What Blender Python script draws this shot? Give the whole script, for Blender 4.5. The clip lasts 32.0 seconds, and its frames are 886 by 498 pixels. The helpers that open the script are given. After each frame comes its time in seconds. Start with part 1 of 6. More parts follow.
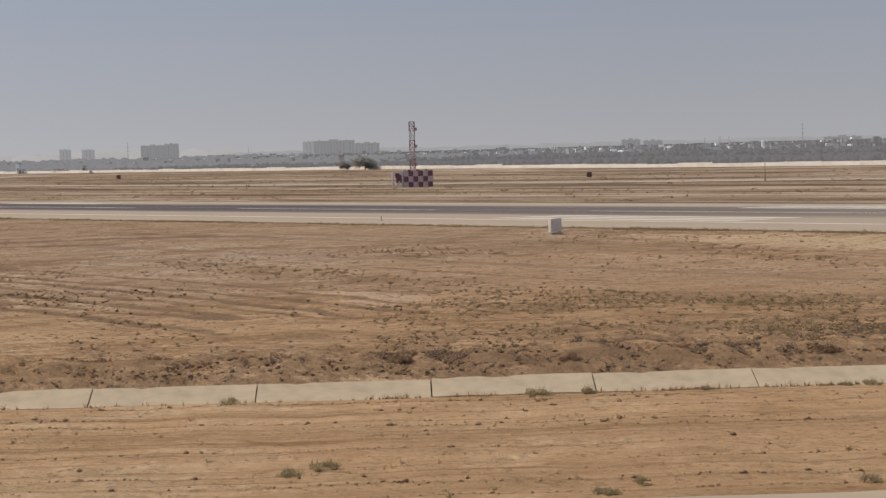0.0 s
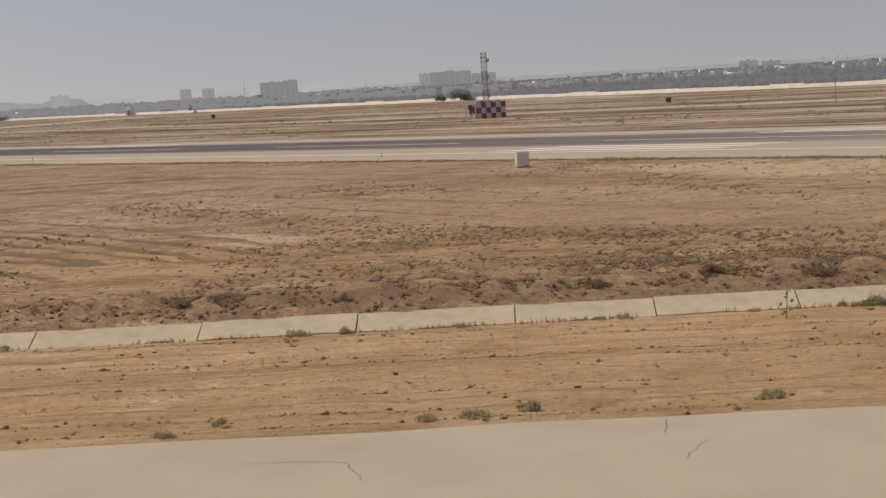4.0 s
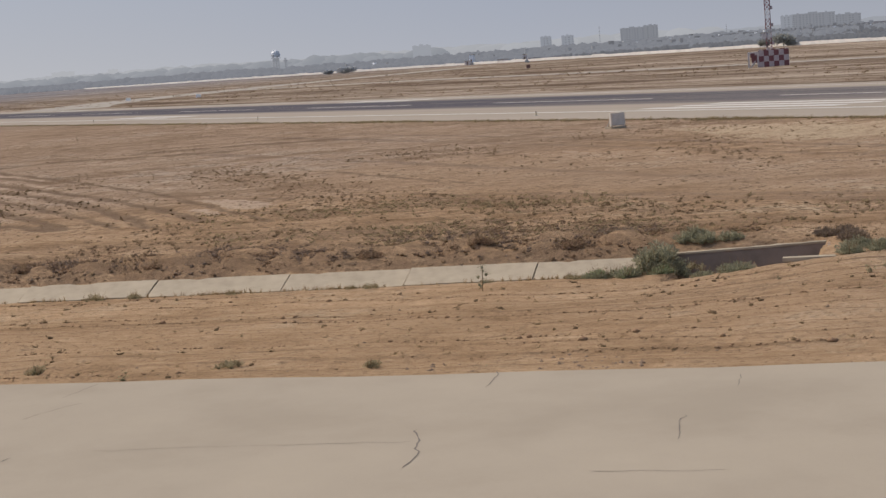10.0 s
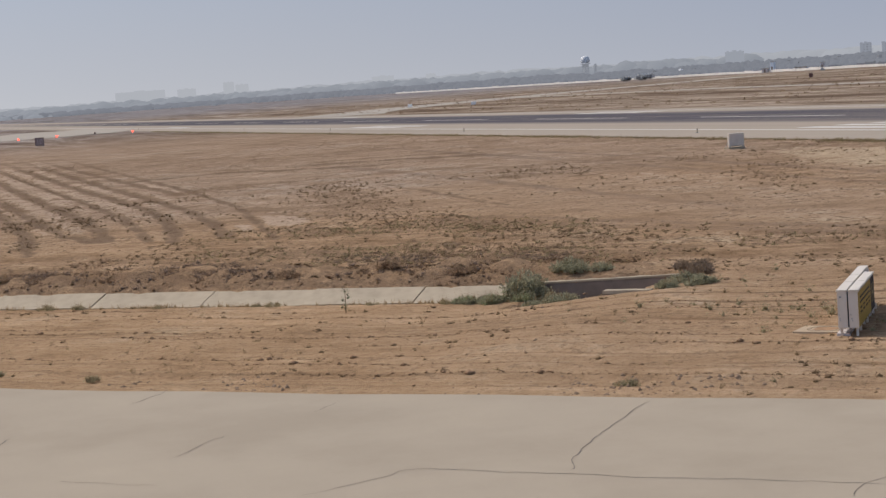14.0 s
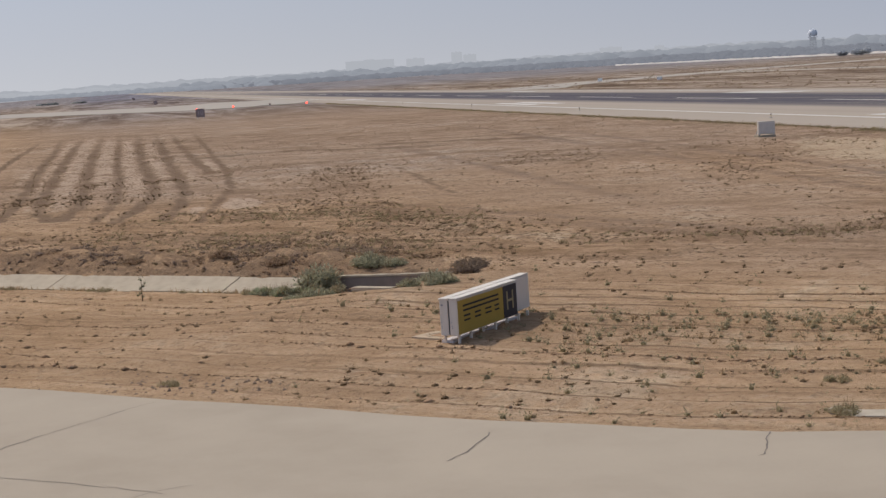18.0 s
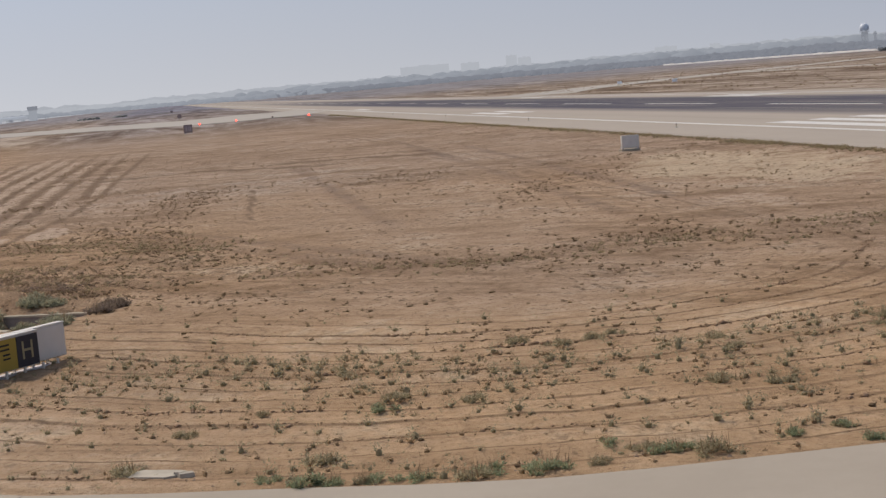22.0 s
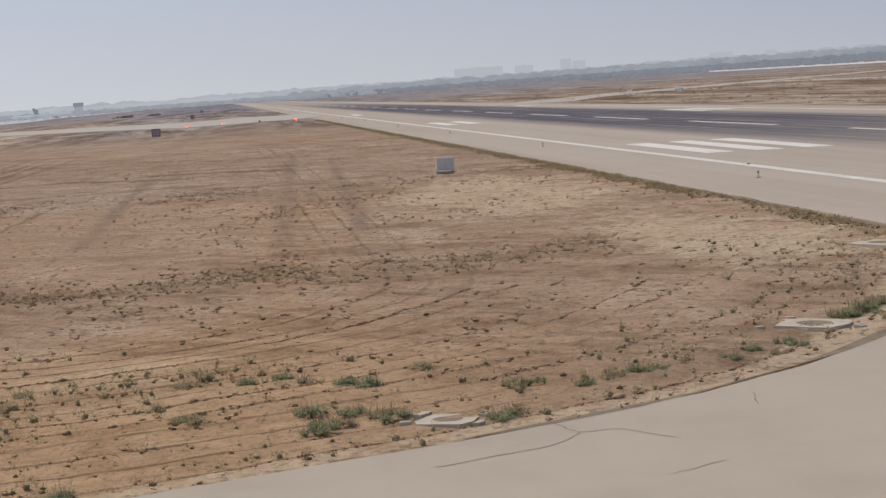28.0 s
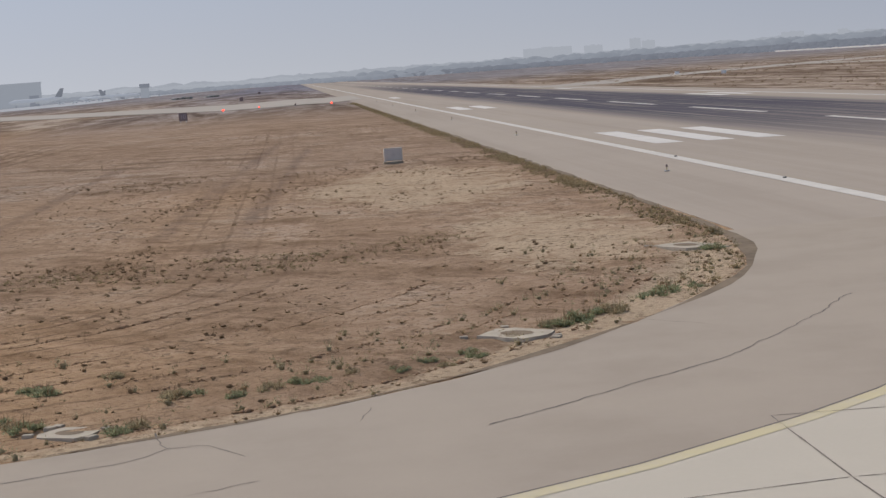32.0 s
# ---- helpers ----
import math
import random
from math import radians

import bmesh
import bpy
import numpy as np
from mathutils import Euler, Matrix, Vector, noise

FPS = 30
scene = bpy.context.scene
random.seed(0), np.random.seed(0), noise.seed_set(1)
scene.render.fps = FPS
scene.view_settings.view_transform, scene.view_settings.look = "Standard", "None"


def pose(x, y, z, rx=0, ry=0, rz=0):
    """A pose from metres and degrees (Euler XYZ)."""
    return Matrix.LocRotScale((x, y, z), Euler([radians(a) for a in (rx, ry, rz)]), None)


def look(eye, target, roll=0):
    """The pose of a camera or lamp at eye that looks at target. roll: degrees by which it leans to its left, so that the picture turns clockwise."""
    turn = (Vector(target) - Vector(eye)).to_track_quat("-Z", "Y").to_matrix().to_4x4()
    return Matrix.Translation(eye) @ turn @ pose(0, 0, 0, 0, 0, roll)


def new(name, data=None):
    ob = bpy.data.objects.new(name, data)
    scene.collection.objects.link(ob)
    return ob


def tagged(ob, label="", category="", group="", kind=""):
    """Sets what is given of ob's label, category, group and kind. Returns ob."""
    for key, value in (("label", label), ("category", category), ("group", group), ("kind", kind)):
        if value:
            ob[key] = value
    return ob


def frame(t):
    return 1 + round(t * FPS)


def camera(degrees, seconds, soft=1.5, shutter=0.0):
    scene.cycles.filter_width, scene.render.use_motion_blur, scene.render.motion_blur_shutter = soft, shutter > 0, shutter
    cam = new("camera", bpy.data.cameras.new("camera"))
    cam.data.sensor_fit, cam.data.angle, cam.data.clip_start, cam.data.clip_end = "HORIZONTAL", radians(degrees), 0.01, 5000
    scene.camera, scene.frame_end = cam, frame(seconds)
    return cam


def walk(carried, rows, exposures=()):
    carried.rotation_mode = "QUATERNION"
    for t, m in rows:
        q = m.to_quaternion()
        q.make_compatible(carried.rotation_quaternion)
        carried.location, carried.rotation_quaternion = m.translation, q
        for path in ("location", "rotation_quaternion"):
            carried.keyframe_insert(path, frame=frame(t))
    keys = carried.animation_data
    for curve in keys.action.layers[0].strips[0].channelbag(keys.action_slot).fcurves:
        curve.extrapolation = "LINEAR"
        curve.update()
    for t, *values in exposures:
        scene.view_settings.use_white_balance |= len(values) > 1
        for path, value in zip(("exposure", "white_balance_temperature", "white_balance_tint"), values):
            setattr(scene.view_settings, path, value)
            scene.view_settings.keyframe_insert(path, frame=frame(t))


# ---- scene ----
cam = camera(28.22, 32.0, soft=1.4)


def stand(x, y, z, yaw, pitch, roll):
    """A camera's pose from its place and its heading, pitch and lean in degrees."""
    a, b = radians(yaw), radians(pitch)
    ahead = Vector((-math.sin(a) * math.cos(b), math.cos(a) * math.cos(b), math.sin(b)))
    eye = Vector((x, y, z))
    return look(eye, eye + ahead, roll)


PATH = [
    (0, 0.00, 0.00, 5.72, 44.74, -3.29, -1.60),
    (0.5, 0.91, 0.65, 5.77, 44.97, -3.99, -2.72),
    (1, 1.82, 1.33, 5.81, 45.18, -4.92, -2.99),
    (1.5, 2.73, 2.07, 5.79, 46.16, -5.80, -3.15),
    (2, 3.63, 2.88, 5.80, 46.36, -5.85, -2.87),
    (2.5, 4.53, 3.72, 5.77, 47.04, -5.69, -3.56),
    (3, 5.46, 4.58, 5.78, 47.27, -5.35, -3.63),
    (3.5, 6.43, 5.44, 5.76, 47.93, -5.33, -3.62),
    (4, 7.44, 6.31, 5.75, 48.99, -5.40, -3.48),
    (4.5, 8.46, 7.16, 5.74, 49.77, -5.69, -3.59),
    (6.5, 12.72, 10.68, 5.74, 53.48, -6.39, -4.00),
    (7, 13.77, 11.54, 5.77, 54.39, -6.28, -3.88),
    (7.5, 14.91, 12.47, 5.78, 55.44, -6.23, -4.37),
    (8, 16.08, 13.39, 5.77, 56.51, -6.28, -4.66),
    (8.5, 17.27, 14.36, 5.77, 57.29, -6.32, -4.20),
    (9, 18.45, 15.37, 5.80, 58.40, -6.47, -3.74),
    (9.5, 19.58, 16.45, 5.79, 59.64, -6.64, -4.21),
    (10, 20.70, 17.60, 5.80, 61.16, -6.33, -4.57),
    (10.5, 21.80, 18.78, 5.79, 62.55, -6.35, -4.52),
    (11, 22.88, 19.98, 5.79, 63.70, -6.23, -4.19),
    (11.5, 23.93, 21.18, 5.78, 64.86, -6.20, -4.31),
    (12, 24.95, 22.44, 5.77, 66.23, -5.99, -4.45),
    (12.5, 25.96, 23.78, 5.80, 67.73, -5.95, -4.59),
    (13, 26.96, 25.07, 5.76, 68.92, -5.80, -4.28),
    (13.5, 27.93, 26.39, 5.79, 69.92, -5.39, -3.72),
    (14, 28.83, 27.72, 5.78, 71.46, -5.38, -4.30),
    (14.5, 29.63, 29.12, 5.77, 72.64, -5.26, -4.09),
    (16.5, 32.18, 35.18, 5.77, 77.11, -5.63, -4.08),
    (17, 32.72, 36.72, 5.75, 78.23, -5.87, -4.56),
    (17.5, 33.19, 38.27, 5.73, 77.78, -5.29, -3.93),
    (18, 33.61, 39.83, 5.74, 79.02, -5.81, -3.71),
    (18.5, 34.01, 41.41, 5.75, 79.76, -5.99, -3.92),
    (19, 34.45, 42.98, 5.80, 79.92, -5.56, -4.37),
    (19.5, 34.90, 44.52, 5.83, 80.11, -5.36, -4.63),
    (20, 35.31, 46.03, 5.85, 80.12, -5.37, -4.40),
    (20.5, 35.62, 47.51, 5.83, 79.75, -5.28, -3.92),
    (21, 35.85, 49.02, 5.83, 80.63, -5.49, -4.41),
    (21.5, 36.08, 50.54, 5.82, 81.28, -5.61, -5.03),
    (22, 36.34, 52.02, 5.82, 81.14, -5.53, -5.14),
    (22.5, 36.61, 53.45, 5.82, 81.07, -5.43, -4.72),
    (23, 36.86, 54.75, 5.83, 81.23, -5.44, -4.21),
    (23.5, 37.12, 56.07, 5.84, 81.69, -5.46, -4.62),
    (24, 37.34, 57.37, 5.85, 82.00, -5.60, -5.08),
    (24.5, 37.48, 58.66, 5.84, 82.28, -5.61, -5.40),
    (25, 37.56, 59.94, 5.81, 82.42, -5.70, -5.04),
    (25.5, 37.64, 61.23, 5.80, 82.61, -5.93, -4.81),
    (26, 37.78, 62.50, 5.80, 82.54, -5.48, -4.81),
    (26.5, 37.94, 63.77, 5.79, 82.57, -5.25, -4.95),
    (28.5, 38.47, 68.39, 5.78, 83.13, -5.36, -4.09),
    (29, 38.62, 69.47, 5.79, 83.05, -5.23, -4.44),
    (29.5, 38.77, 70.48, 5.81, 83.00, -5.22, -4.61),
    (30, 38.92, 71.46, 5.83, 83.48, -5.59, -4.24),
    (30.5, 39.05, 72.42, 5.86, 83.62, -5.72, -3.80),
    (31, 39.16, 73.32, 5.88, 84.24, -5.96, -4.45),
    (31.5, 39.30, 74.20, 5.86, 84.95, -5.90, -4.56),
    (32, 39.47, 75.03, 5.87, 85.46, -5.81, -4.33),
]
walk(cam, [(row[0], stand(*row[1:])) for row in PATH], exposures=[(0, 0.0, 7150, 10), (2, 0.01, 7420, 10), (5, 0.0, 7120, 10), (9, -0.05, 6580, 10), (14, -0.05, 6320, 10), (20, -0.03, 6290, 10), (26, 0.02, 6340, 10), (29, 0.02, 6230, 10), (30, -0.15, 6190, 10), (32, -0.19, 6120, 10)])

# ---- light: a hazy midday sun from the south and a dusty sky ----
SUN_AZ, SUN_EL = radians(232), radians(48.5)   # azimuth from +y towards +x
world = bpy.data.worlds.new("hazy_sky")
scene.world = world
world.use_nodes = True
wn = world.node_tree.nodes
wn.clear()
w_out, w_bg, w_sky = wn.new("ShaderNodeOutputWorld"), wn.new("ShaderNodeBackground"), wn.new("ShaderNodeTexSky")
w_sky.sky_type, w_sky.sun_disc = "NISHITA", False
w_sky.sun_elevation, w_sky.sun_rotation = SUN_EL, SUN_AZ
w_sky.air_density, w_sky.dust_density, w_sky.ozone_density = 1.0, 4.0, 1.0
# thick dust haze: the sky pales to grey towards the horizon
w_geo, w_sep = wn.new("ShaderNodeTexCoord"), wn.new("ShaderNodeSeparateXYZ")
w_ramp, w_mix = wn.new("ShaderNodeValToRGB"), wn.new("ShaderNodeMix")
w_mix.data_type = "RGBA"
world.node_tree.links.new(w_geo.outputs["Generated"], w_sep.inputs[0])
world.node_tree.links.new(w_sep.outputs["Z"], w_ramp.inputs[0])
w_ramp.color_ramp.elements[0].position, w_ramp.color_ramp.elements[1].position = 0.0, 0.5
w_ramp.color_ramp.elements[0].color = (0.94, 0.94, 0.94, 1)
w_ramp.color_ramp.elements[1].color = (0.45, 0.45, 0.45, 1)
world.node_tree.links.new(w_ramp.outputs[0], w_mix.inputs["Factor"])
world.node_tree.links.new(w_sky.outputs[0], w_mix.inputs[6])
w_haze = wn.new("ShaderNodeValToRGB")
world.node_tree.links.new(w_sep.outputs["Z"], w_haze.inputs[0])
w_haze.color_ramp.elements[0].position, w_haze.color_ramp.elements[1].position = 0.0, 0.12
w_haze.color_ramp.elements[0].color = (4.26, 4.50, 5.14, 1)
w_haze.color_ramp.elements[1].color = (2.72, 3.46, 5.06, 1)
w_dot, w_gain, w_scale = wn.new("ShaderNodeVectorMath"), wn.new("ShaderNodeMapRange"), wn.new("ShaderNodeVectorMath")
w_dot.operation, w_scale.operation = "DOT_PRODUCT", "SCALE"
w_dot.inputs[1].default_value = (0.21, -0.98, 0)     # the haze glows most over the town behind the taxiway
world.node_tree.links.new(w_geo.outputs["Generated"], w_dot.inputs[0])
for slot, value in zip(("From Min", "From Max", "To Min", "To Max"), (-0.9, 0.9, 0.92, 1.9)):
    w_gain.inputs[slot].default_value = value
world.node_tree.links.new(w_dot.outputs["Value"], w_gain.inputs["Value"])
world.node_tree.links.new(w_haze.outputs[0], w_scale.inputs[0])
world.node_tree.links.new(w_gain.outputs[0], w_scale.inputs["Scale"])
# the dust is greyest where the runway points
w_far, w_tint, w_grey = wn.new("ShaderNodeVectorMath"), wn.new("ShaderNodeValToRGB"), wn.new("ShaderNodeVectorMath")
w_far.operation, w_grey.operation = "DOT_PRODUCT", "MULTIPLY"
w_far.inputs[1].default_value = (-0.996, -0.087, 0)
w_tint.color_ramp.elements[0].position, w_tint.color_ramp.elements[1].position = 0.80, 0.99
w_tint.color_ramp.elements[0].color, w_tint.color_ramp.elements[1].color = (1, 1, 1, 1), (1.085, 1.035, 0.945, 1)
world.node_tree.links.new(w_geo.outputs["Generated"], w_far.inputs[0])
world.node_tree.links.new(w_far.outputs["Value"], w_tint.inputs[0])
world.node_tree.links.new(w_scale.outputs[0], w_grey.inputs[0])
world.node_tree.links.new(w_tint.outputs[0], w_grey.inputs[1])
world.node_tree.links.new(w_grey.outputs[0], w_mix.inputs[7])
world.node_tree.links.new(w_mix.outputs[2], w_bg.inputs[0])
w_bg.inputs[1].default_value = 0.1
world.node_tree.links.new(w_bg.outputs[0], w_out.inputs[0])
sun_dir = Vector((math.sin(SUN_AZ) * math.cos(SUN_EL), math.cos(SUN_AZ) * math.cos(SUN_EL), math.sin(SUN_EL)))
sun = new("sun", bpy.data.lights.new("sun", "SUN"))
sun.data.energy, sun.data.angle, sun.data.color = 2.95, radians(1.2), (1.0, 0.94, 0.85)
sun.matrix_world = look(sun_dir * 200, (0, 0, 0))


# ---- materials ----
class Mat:
    """A small builder of procedural materials."""

    def __init__(self, name, rough=0.9, metal=0.0):
        self.m = bpy.data.materials.new(name)
        self.m.use_nodes = True
        self.t = self.m.node_tree
        self.b = self.t.nodes["Principled BSDF"]
        self.b.inputs["Roughness"].default_value, self.b.inputs["Metallic"].default_value = rough, metal
        self.b.inputs["Specular IOR Level"].default_value = 0.12

    def node(self, kind, **values):
        n = self.t.nodes.new(kind)
        for k, v in values.items():
            n.inputs[k].default_value = v
        return n

    def link(self, a, b):
        self.t.links.new(a, b)

    def place(self, scale=(1, 1, 1), turn=0.0, local=False):
        """Metric coordinates, turned about z and stretched."""
        if local:
            src = self.node("ShaderNodeTexCoord").outputs["Object"]
        else:
            src = self.node("ShaderNodeNewGeometry").outputs["Position"]
        mp = self.node("ShaderNodeMapping")
        mp.inputs["Scale"].default_value = scale
        mp.inputs["Rotation"].default_value = (0, 0, turn)
        rot = self.node("ShaderNodeVectorRotate", Angle=turn)
        self.link(src, rot.inputs["Vector"])
        mp.inputs["Rotation"].default_value = (0, 0, 0)
        self.link(rot.outputs[0], mp.inputs["Vector"])
        return mp.outputs[0]

    def noise(self, at, scale, detail=4.0, rough=0.6, warp=0.0):
        n = self.node("ShaderNodeTexNoise", Scale=scale, Detail=detail, Roughness=rough, Distortion=warp)
        self.link(at, n.inputs["Vector"])
        return n.outputs["Fac"]

    def ramp(self, fac, stops):
        r = self.node("ShaderNodeValToRGB")
        e = r.color_ramp.elements
        while len(e) < len(stops):
            e.new(0.5)
        for k, (p, c) in zip(e, stops):
            k.position = p
            k.color = (*c, 1) if not isinstance(c, float) else (c, c, c, 1)
        self.link(fac, r.inputs[0])
        return r.outputs[0]

    def mix(self, fac, a, b, how="MIX"):
        n = self.node("ShaderNodeMix")
        n.data_type, n.blend_type = "RGBA", how
        for sock, v in ((n.inputs["Factor"], fac), (n.inputs[6], a), (n.inputs[7], b)):
            if isinstance(v, (int, float)):
                sock.default_value = v
            elif isinstance(v, tuple):
                sock.default_value = (*v, 1)
            else:
                self.link(v, sock)
        return n.outputs[2]

    def calc(self, how, a, b=0.0):
        n = self.node("ShaderNodeMath")
        n.operation = how
        for sock, v in zip(n.inputs, (a, b)):
            if isinstance(v, (int, float)):
                sock.default_value = v
            else:
                self.link(v, sock)
        return n.outputs[0]

    def attr(self, name):
        n = self.node("ShaderNodeAttribute")
        n.attribute_name = name
        return n.outputs["Fac"]

    def bump(self, fac, strength=0.4, distance=0.03):
        n = self.node("ShaderNodeBump", Strength=strength, Distance=distance)
        self.link(fac, n.inputs["Height"])
        self.link(n.outputs[0], self.b.inputs["Normal"])

    def done(self, color):
        if isinstance(color, tuple):
            self.b.inputs["Base Color"].default_value = (*color, 1)
        else:
            self.link(color, self.b.inputs["Base Color"])
        return self.m


def plain(name, color, rough=0.7, metal=0.0, grain=6.0, depth=0.25, local=True):
    """A painted or cast surface: fine grain, blotches and a touch of relief."""
    k = Mat(name, rough, metal)
    at = k.place(local=local)
    n1, n2 = k.noise(at, grain), k.noise(at, grain * 0.17, 3)
    dark, light = tuple(c * (1 - depth) for c in color), tuple(min(1, c * (1 + depth * 0.6)) for c in color)
    c = k.ramp(k.calc("ADD", k.calc("MULTIPLY", n1, 0.5), k.calc("MULTIPLY", n2, 0.5)), [(0.3, dark), (0.5, color), (0.7, light)])
    k.bump(n1, 0.2, 0.01)
    return k.done(c)


def foliage(name, low, high):
    """Thin leaves and litter: each piece has a tone of its own, and light passes through it."""
    m = bpy.data.materials.new(name)
    m.use_nodes = True
    t = m.node_tree
    t.nodes.clear()
    geo, tone, out_ = t.nodes.new("ShaderNodeNewGeometry"), t.nodes.new("ShaderNodeValToRGB"), t.nodes.new("ShaderNodeOutputMaterial")
    front, back, both = t.nodes.new("ShaderNodeBsdfDiffuse"), t.nodes.new("ShaderNodeBsdfTranslucent"), t.nodes.new("ShaderNodeMixShader")
    tone.color_ramp.elements[0].color, tone.color_ramp.elements[1].color = (*low, 1), (*high, 1)
    t.links.new(geo.outputs["Random Per Island"], tone.inputs[0])
    t.links.new(tone.outputs[0], front.inputs[0])
    t.links.new(tone.outputs[0], back.inputs[0])
    both.inputs[0].default_value = 0.55
    t.links.new(front.outputs[0], both.inputs[1])
    t.links.new(back.outputs[0], both.inputs[2])
    t.links.new(both.outputs[0], out_.inputs[0])
    return m


def soil_material():
    k = Mat("dry_soil", 0.97)
    k.b.inputs["Specular IOR Level"].default_value = 0.0
    at = k.place()
    big, mid = k.noise(at, 0.03, 4), k.noise(at, 0.24, 6, 0.7, 0.6)
    fine, grit = k.noise(at, 1.7, 7, 0.75, 0.3), k.noise(at, 7.0, 6, 0.8)
    tone = k.calc("ADD", k.calc("MULTIPLY", big, 0.30), k.calc("ADD", k.calc("MULTIPLY", mid, 0.38), k.calc("MULTIPLY", fine, 0.32)))
    base = k.ramp(tone, [(0.385, (0.278, 0.169, 0.088)), (0.455, (0.402, 0.252, 0.135)), (0.53, (0.473, 0.306, 0.169)), (0.61, (0.552, 0.392, 0.235))])
    # graded lanes and thin furrows that run along the pavement's rim
    rim = k.attr("rim")
    cv = k.node("ShaderNodeCombineXYZ")
    k.link(k.calc("ADD", rim, k.calc("MULTIPLY", k.noise(at, 0.12, 3), 0.9)), cv.inputs[0])
    k.link(k.calc("MULTIPLY", big, 4.0), cv.inputs[1])
    lanes = k.noise(cv.outputs[0], 1.1, 7, 0.72)
    lane_c = k.ramp(lanes, [(0.34, (0.62, 0.58, 0.55)), (0.42, (0.90, 0.89, 0.88)), (0.53, (1.0, 1.0, 1.0)), (0.66, (1.14, 1.14, 1.14))])
    base = k.mix(k.attr("lane"), base, k.mix(1.0, base, lane_c, "MULTIPLY"))
    lap = k.calc("FRACT", k.calc("ADD", k.calc("MULTIPLY", k.calc("ADD", rim, k.calc("MULTIPLY", k.noise(at, 0.35, 3), 0.4)), 0.8), -0.46))
    ridge = k.calc("ABSOLUTE", k.calc("SUBTRACT", lap, 0.5))
    furrow = k.calc("MULTIPLY", k.ramp(ridge, [(0.03, 0.78), (0.09, 0.0)]), k.ramp(k.calc("ADD", k.calc("MULTIPLY", mid, 0.5), k.calc("MULTIPLY", fine, 0.5)), [(0.42, 0.25), (0.52, 1.0)]))
    base = k.mix(k.calc("MULTIPLY", furrow, k.attr("furrow")), base, (0.160, 0.094, 0.052))
    # worn and littered patches drawn out along the taxiway's direction
    patch = k.calc("ADD", k.calc("MULTIPLY", k.noise(k.place((0.13, 0.42, 1), -0.81), 1.0, 9, 0.74, 0.7), 0.7), k.calc("MULTIPLY", k.noise(at, 0.8, 8, 0.75, 0.5), 0.3))
    patch_c = k.ramp(patch, [(0.38, (1.16, 1.16, 1.17)), (0.47, (1.03, 1.03, 1.03)), (0.51, (0.93, 0.92, 0.91)), (0.548, (0.74, 0.71, 0.68)), (0.625, (0.54, 0.50, 0.47))])
    base = k.mix(k.attr("mottle"), base, k.mix(1.0, base, patch_c, "MULTIPLY"))
    base = k.mix(k.calc("MULTIPLY", k.attr("rut"), k.ramp(k.calc("ADD", k.calc("MULTIPLY", fine, 0.6), k.calc("MULTIPLY", mid, 0.4)), [(0.40, 0.1), (0.56, 1.0)])), base, (0.200, 0.128, 0.082))
    # broken strips in the fields beyond the runway
    far = k.calc("ADD", k.calc("MULTIPLY", k.noise(k.place((0.008, 0.075, 1)), 1.0, 6, 0.75, 0.8), 0.62), k.calc("MULTIPLY", k.noise(k.place((0.05, 0.22, 1)), 1.0, 6, 0.75, 0.5), 0.38))
    near_c = k.ramp(far, [(0.425, (0.130, 0.086, 0.054)), (0.475, (0.212, 0.148, 0.098)), (0.52, (0.325, 0.238, 0.160)), (0.59, (0.47, 0.365, 0.255))])
    # greyer set for distant ground: haze painted into the soil colour
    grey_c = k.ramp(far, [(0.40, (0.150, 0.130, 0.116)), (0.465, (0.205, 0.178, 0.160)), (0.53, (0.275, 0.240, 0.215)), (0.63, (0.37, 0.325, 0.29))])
    base = k.mix(k.attr("field"), base, k.mix(k.attr("haze_grey"), near_c, grey_c))
    # built-up ground behind the wall, its grey including painted haze
    base = k.mix(k.attr("hazed_town"), base, k.ramp(k.noise(at, 0.05, 6, 0.75), [(0.35, (0.105, 0.104, 0.107)), (0.65, (0.175, 0.172, 0.174))]))
    base = k.mix(k.attr("loam"), base, k.mix(1.0, base, (0.72, 0.79, 0.99), "MULTIPLY"))
    # vehicle tracks pressed into the soft ground, with smooth pale soil between them
    cut = k.calc("ADD", k.calc("MULTIPLY", fine, 0.5), k.calc("MULTIPLY", k.noise(k.place((0.35, 1.0, 1)), 0.8, 6, 0.72), 0.5))
    pans = k.calc("ADD", k.attr("pan"), k.calc("MULTIPLY", k.calc("SUBTRACT", cut, 0.5), 3.6))
    base = k.mix(k.ramp(pans, [(0.50, 0.0), (0.78, 0.8)]), base, (0.455, 0.335, 0.238))
    edge = k.calc("ADD", k.attr("wheel"), k.calc("MULTIPLY", k.calc("SUBTRACT", k.calc("ADD", k.calc("MULTIPLY", fine, 0.5), k.calc("MULTIPLY", k.noise(k.place((0.25, 0.9, 1), 0.06), 1.0, 7, 0.75), 0.5)), 0.5), 3.6))
    base = k.mix(k.ramp(edge, [(0.44, 0.0), (0.70, 0.55), (1.05, 0.85)]), base, (0.172, 0.116, 0.077))
    # pale sand, then dry scrub litter: patches with ragged borders
    ragged = k.calc("ADD", k.calc("MULTIPLY", mid, 0.40), k.calc("ADD", k.calc("MULTIPLY", fine, 0.35), k.calc("MULTIPLY", k.noise(k.place((1.3, 0.45, 1)), 1.0, 7, 0.75), 0.25)))
    sandy = k.ramp(k.calc("ADD", ragged, k.calc("MULTIPLY", k.calc("SUBTRACT", k.attr("sand"), 0.5), 0.20)), [(0.52, 0.0), (0.61, 0.72)])
    base = k.mix(sandy, base, (0.485, 0.368, 0.242))
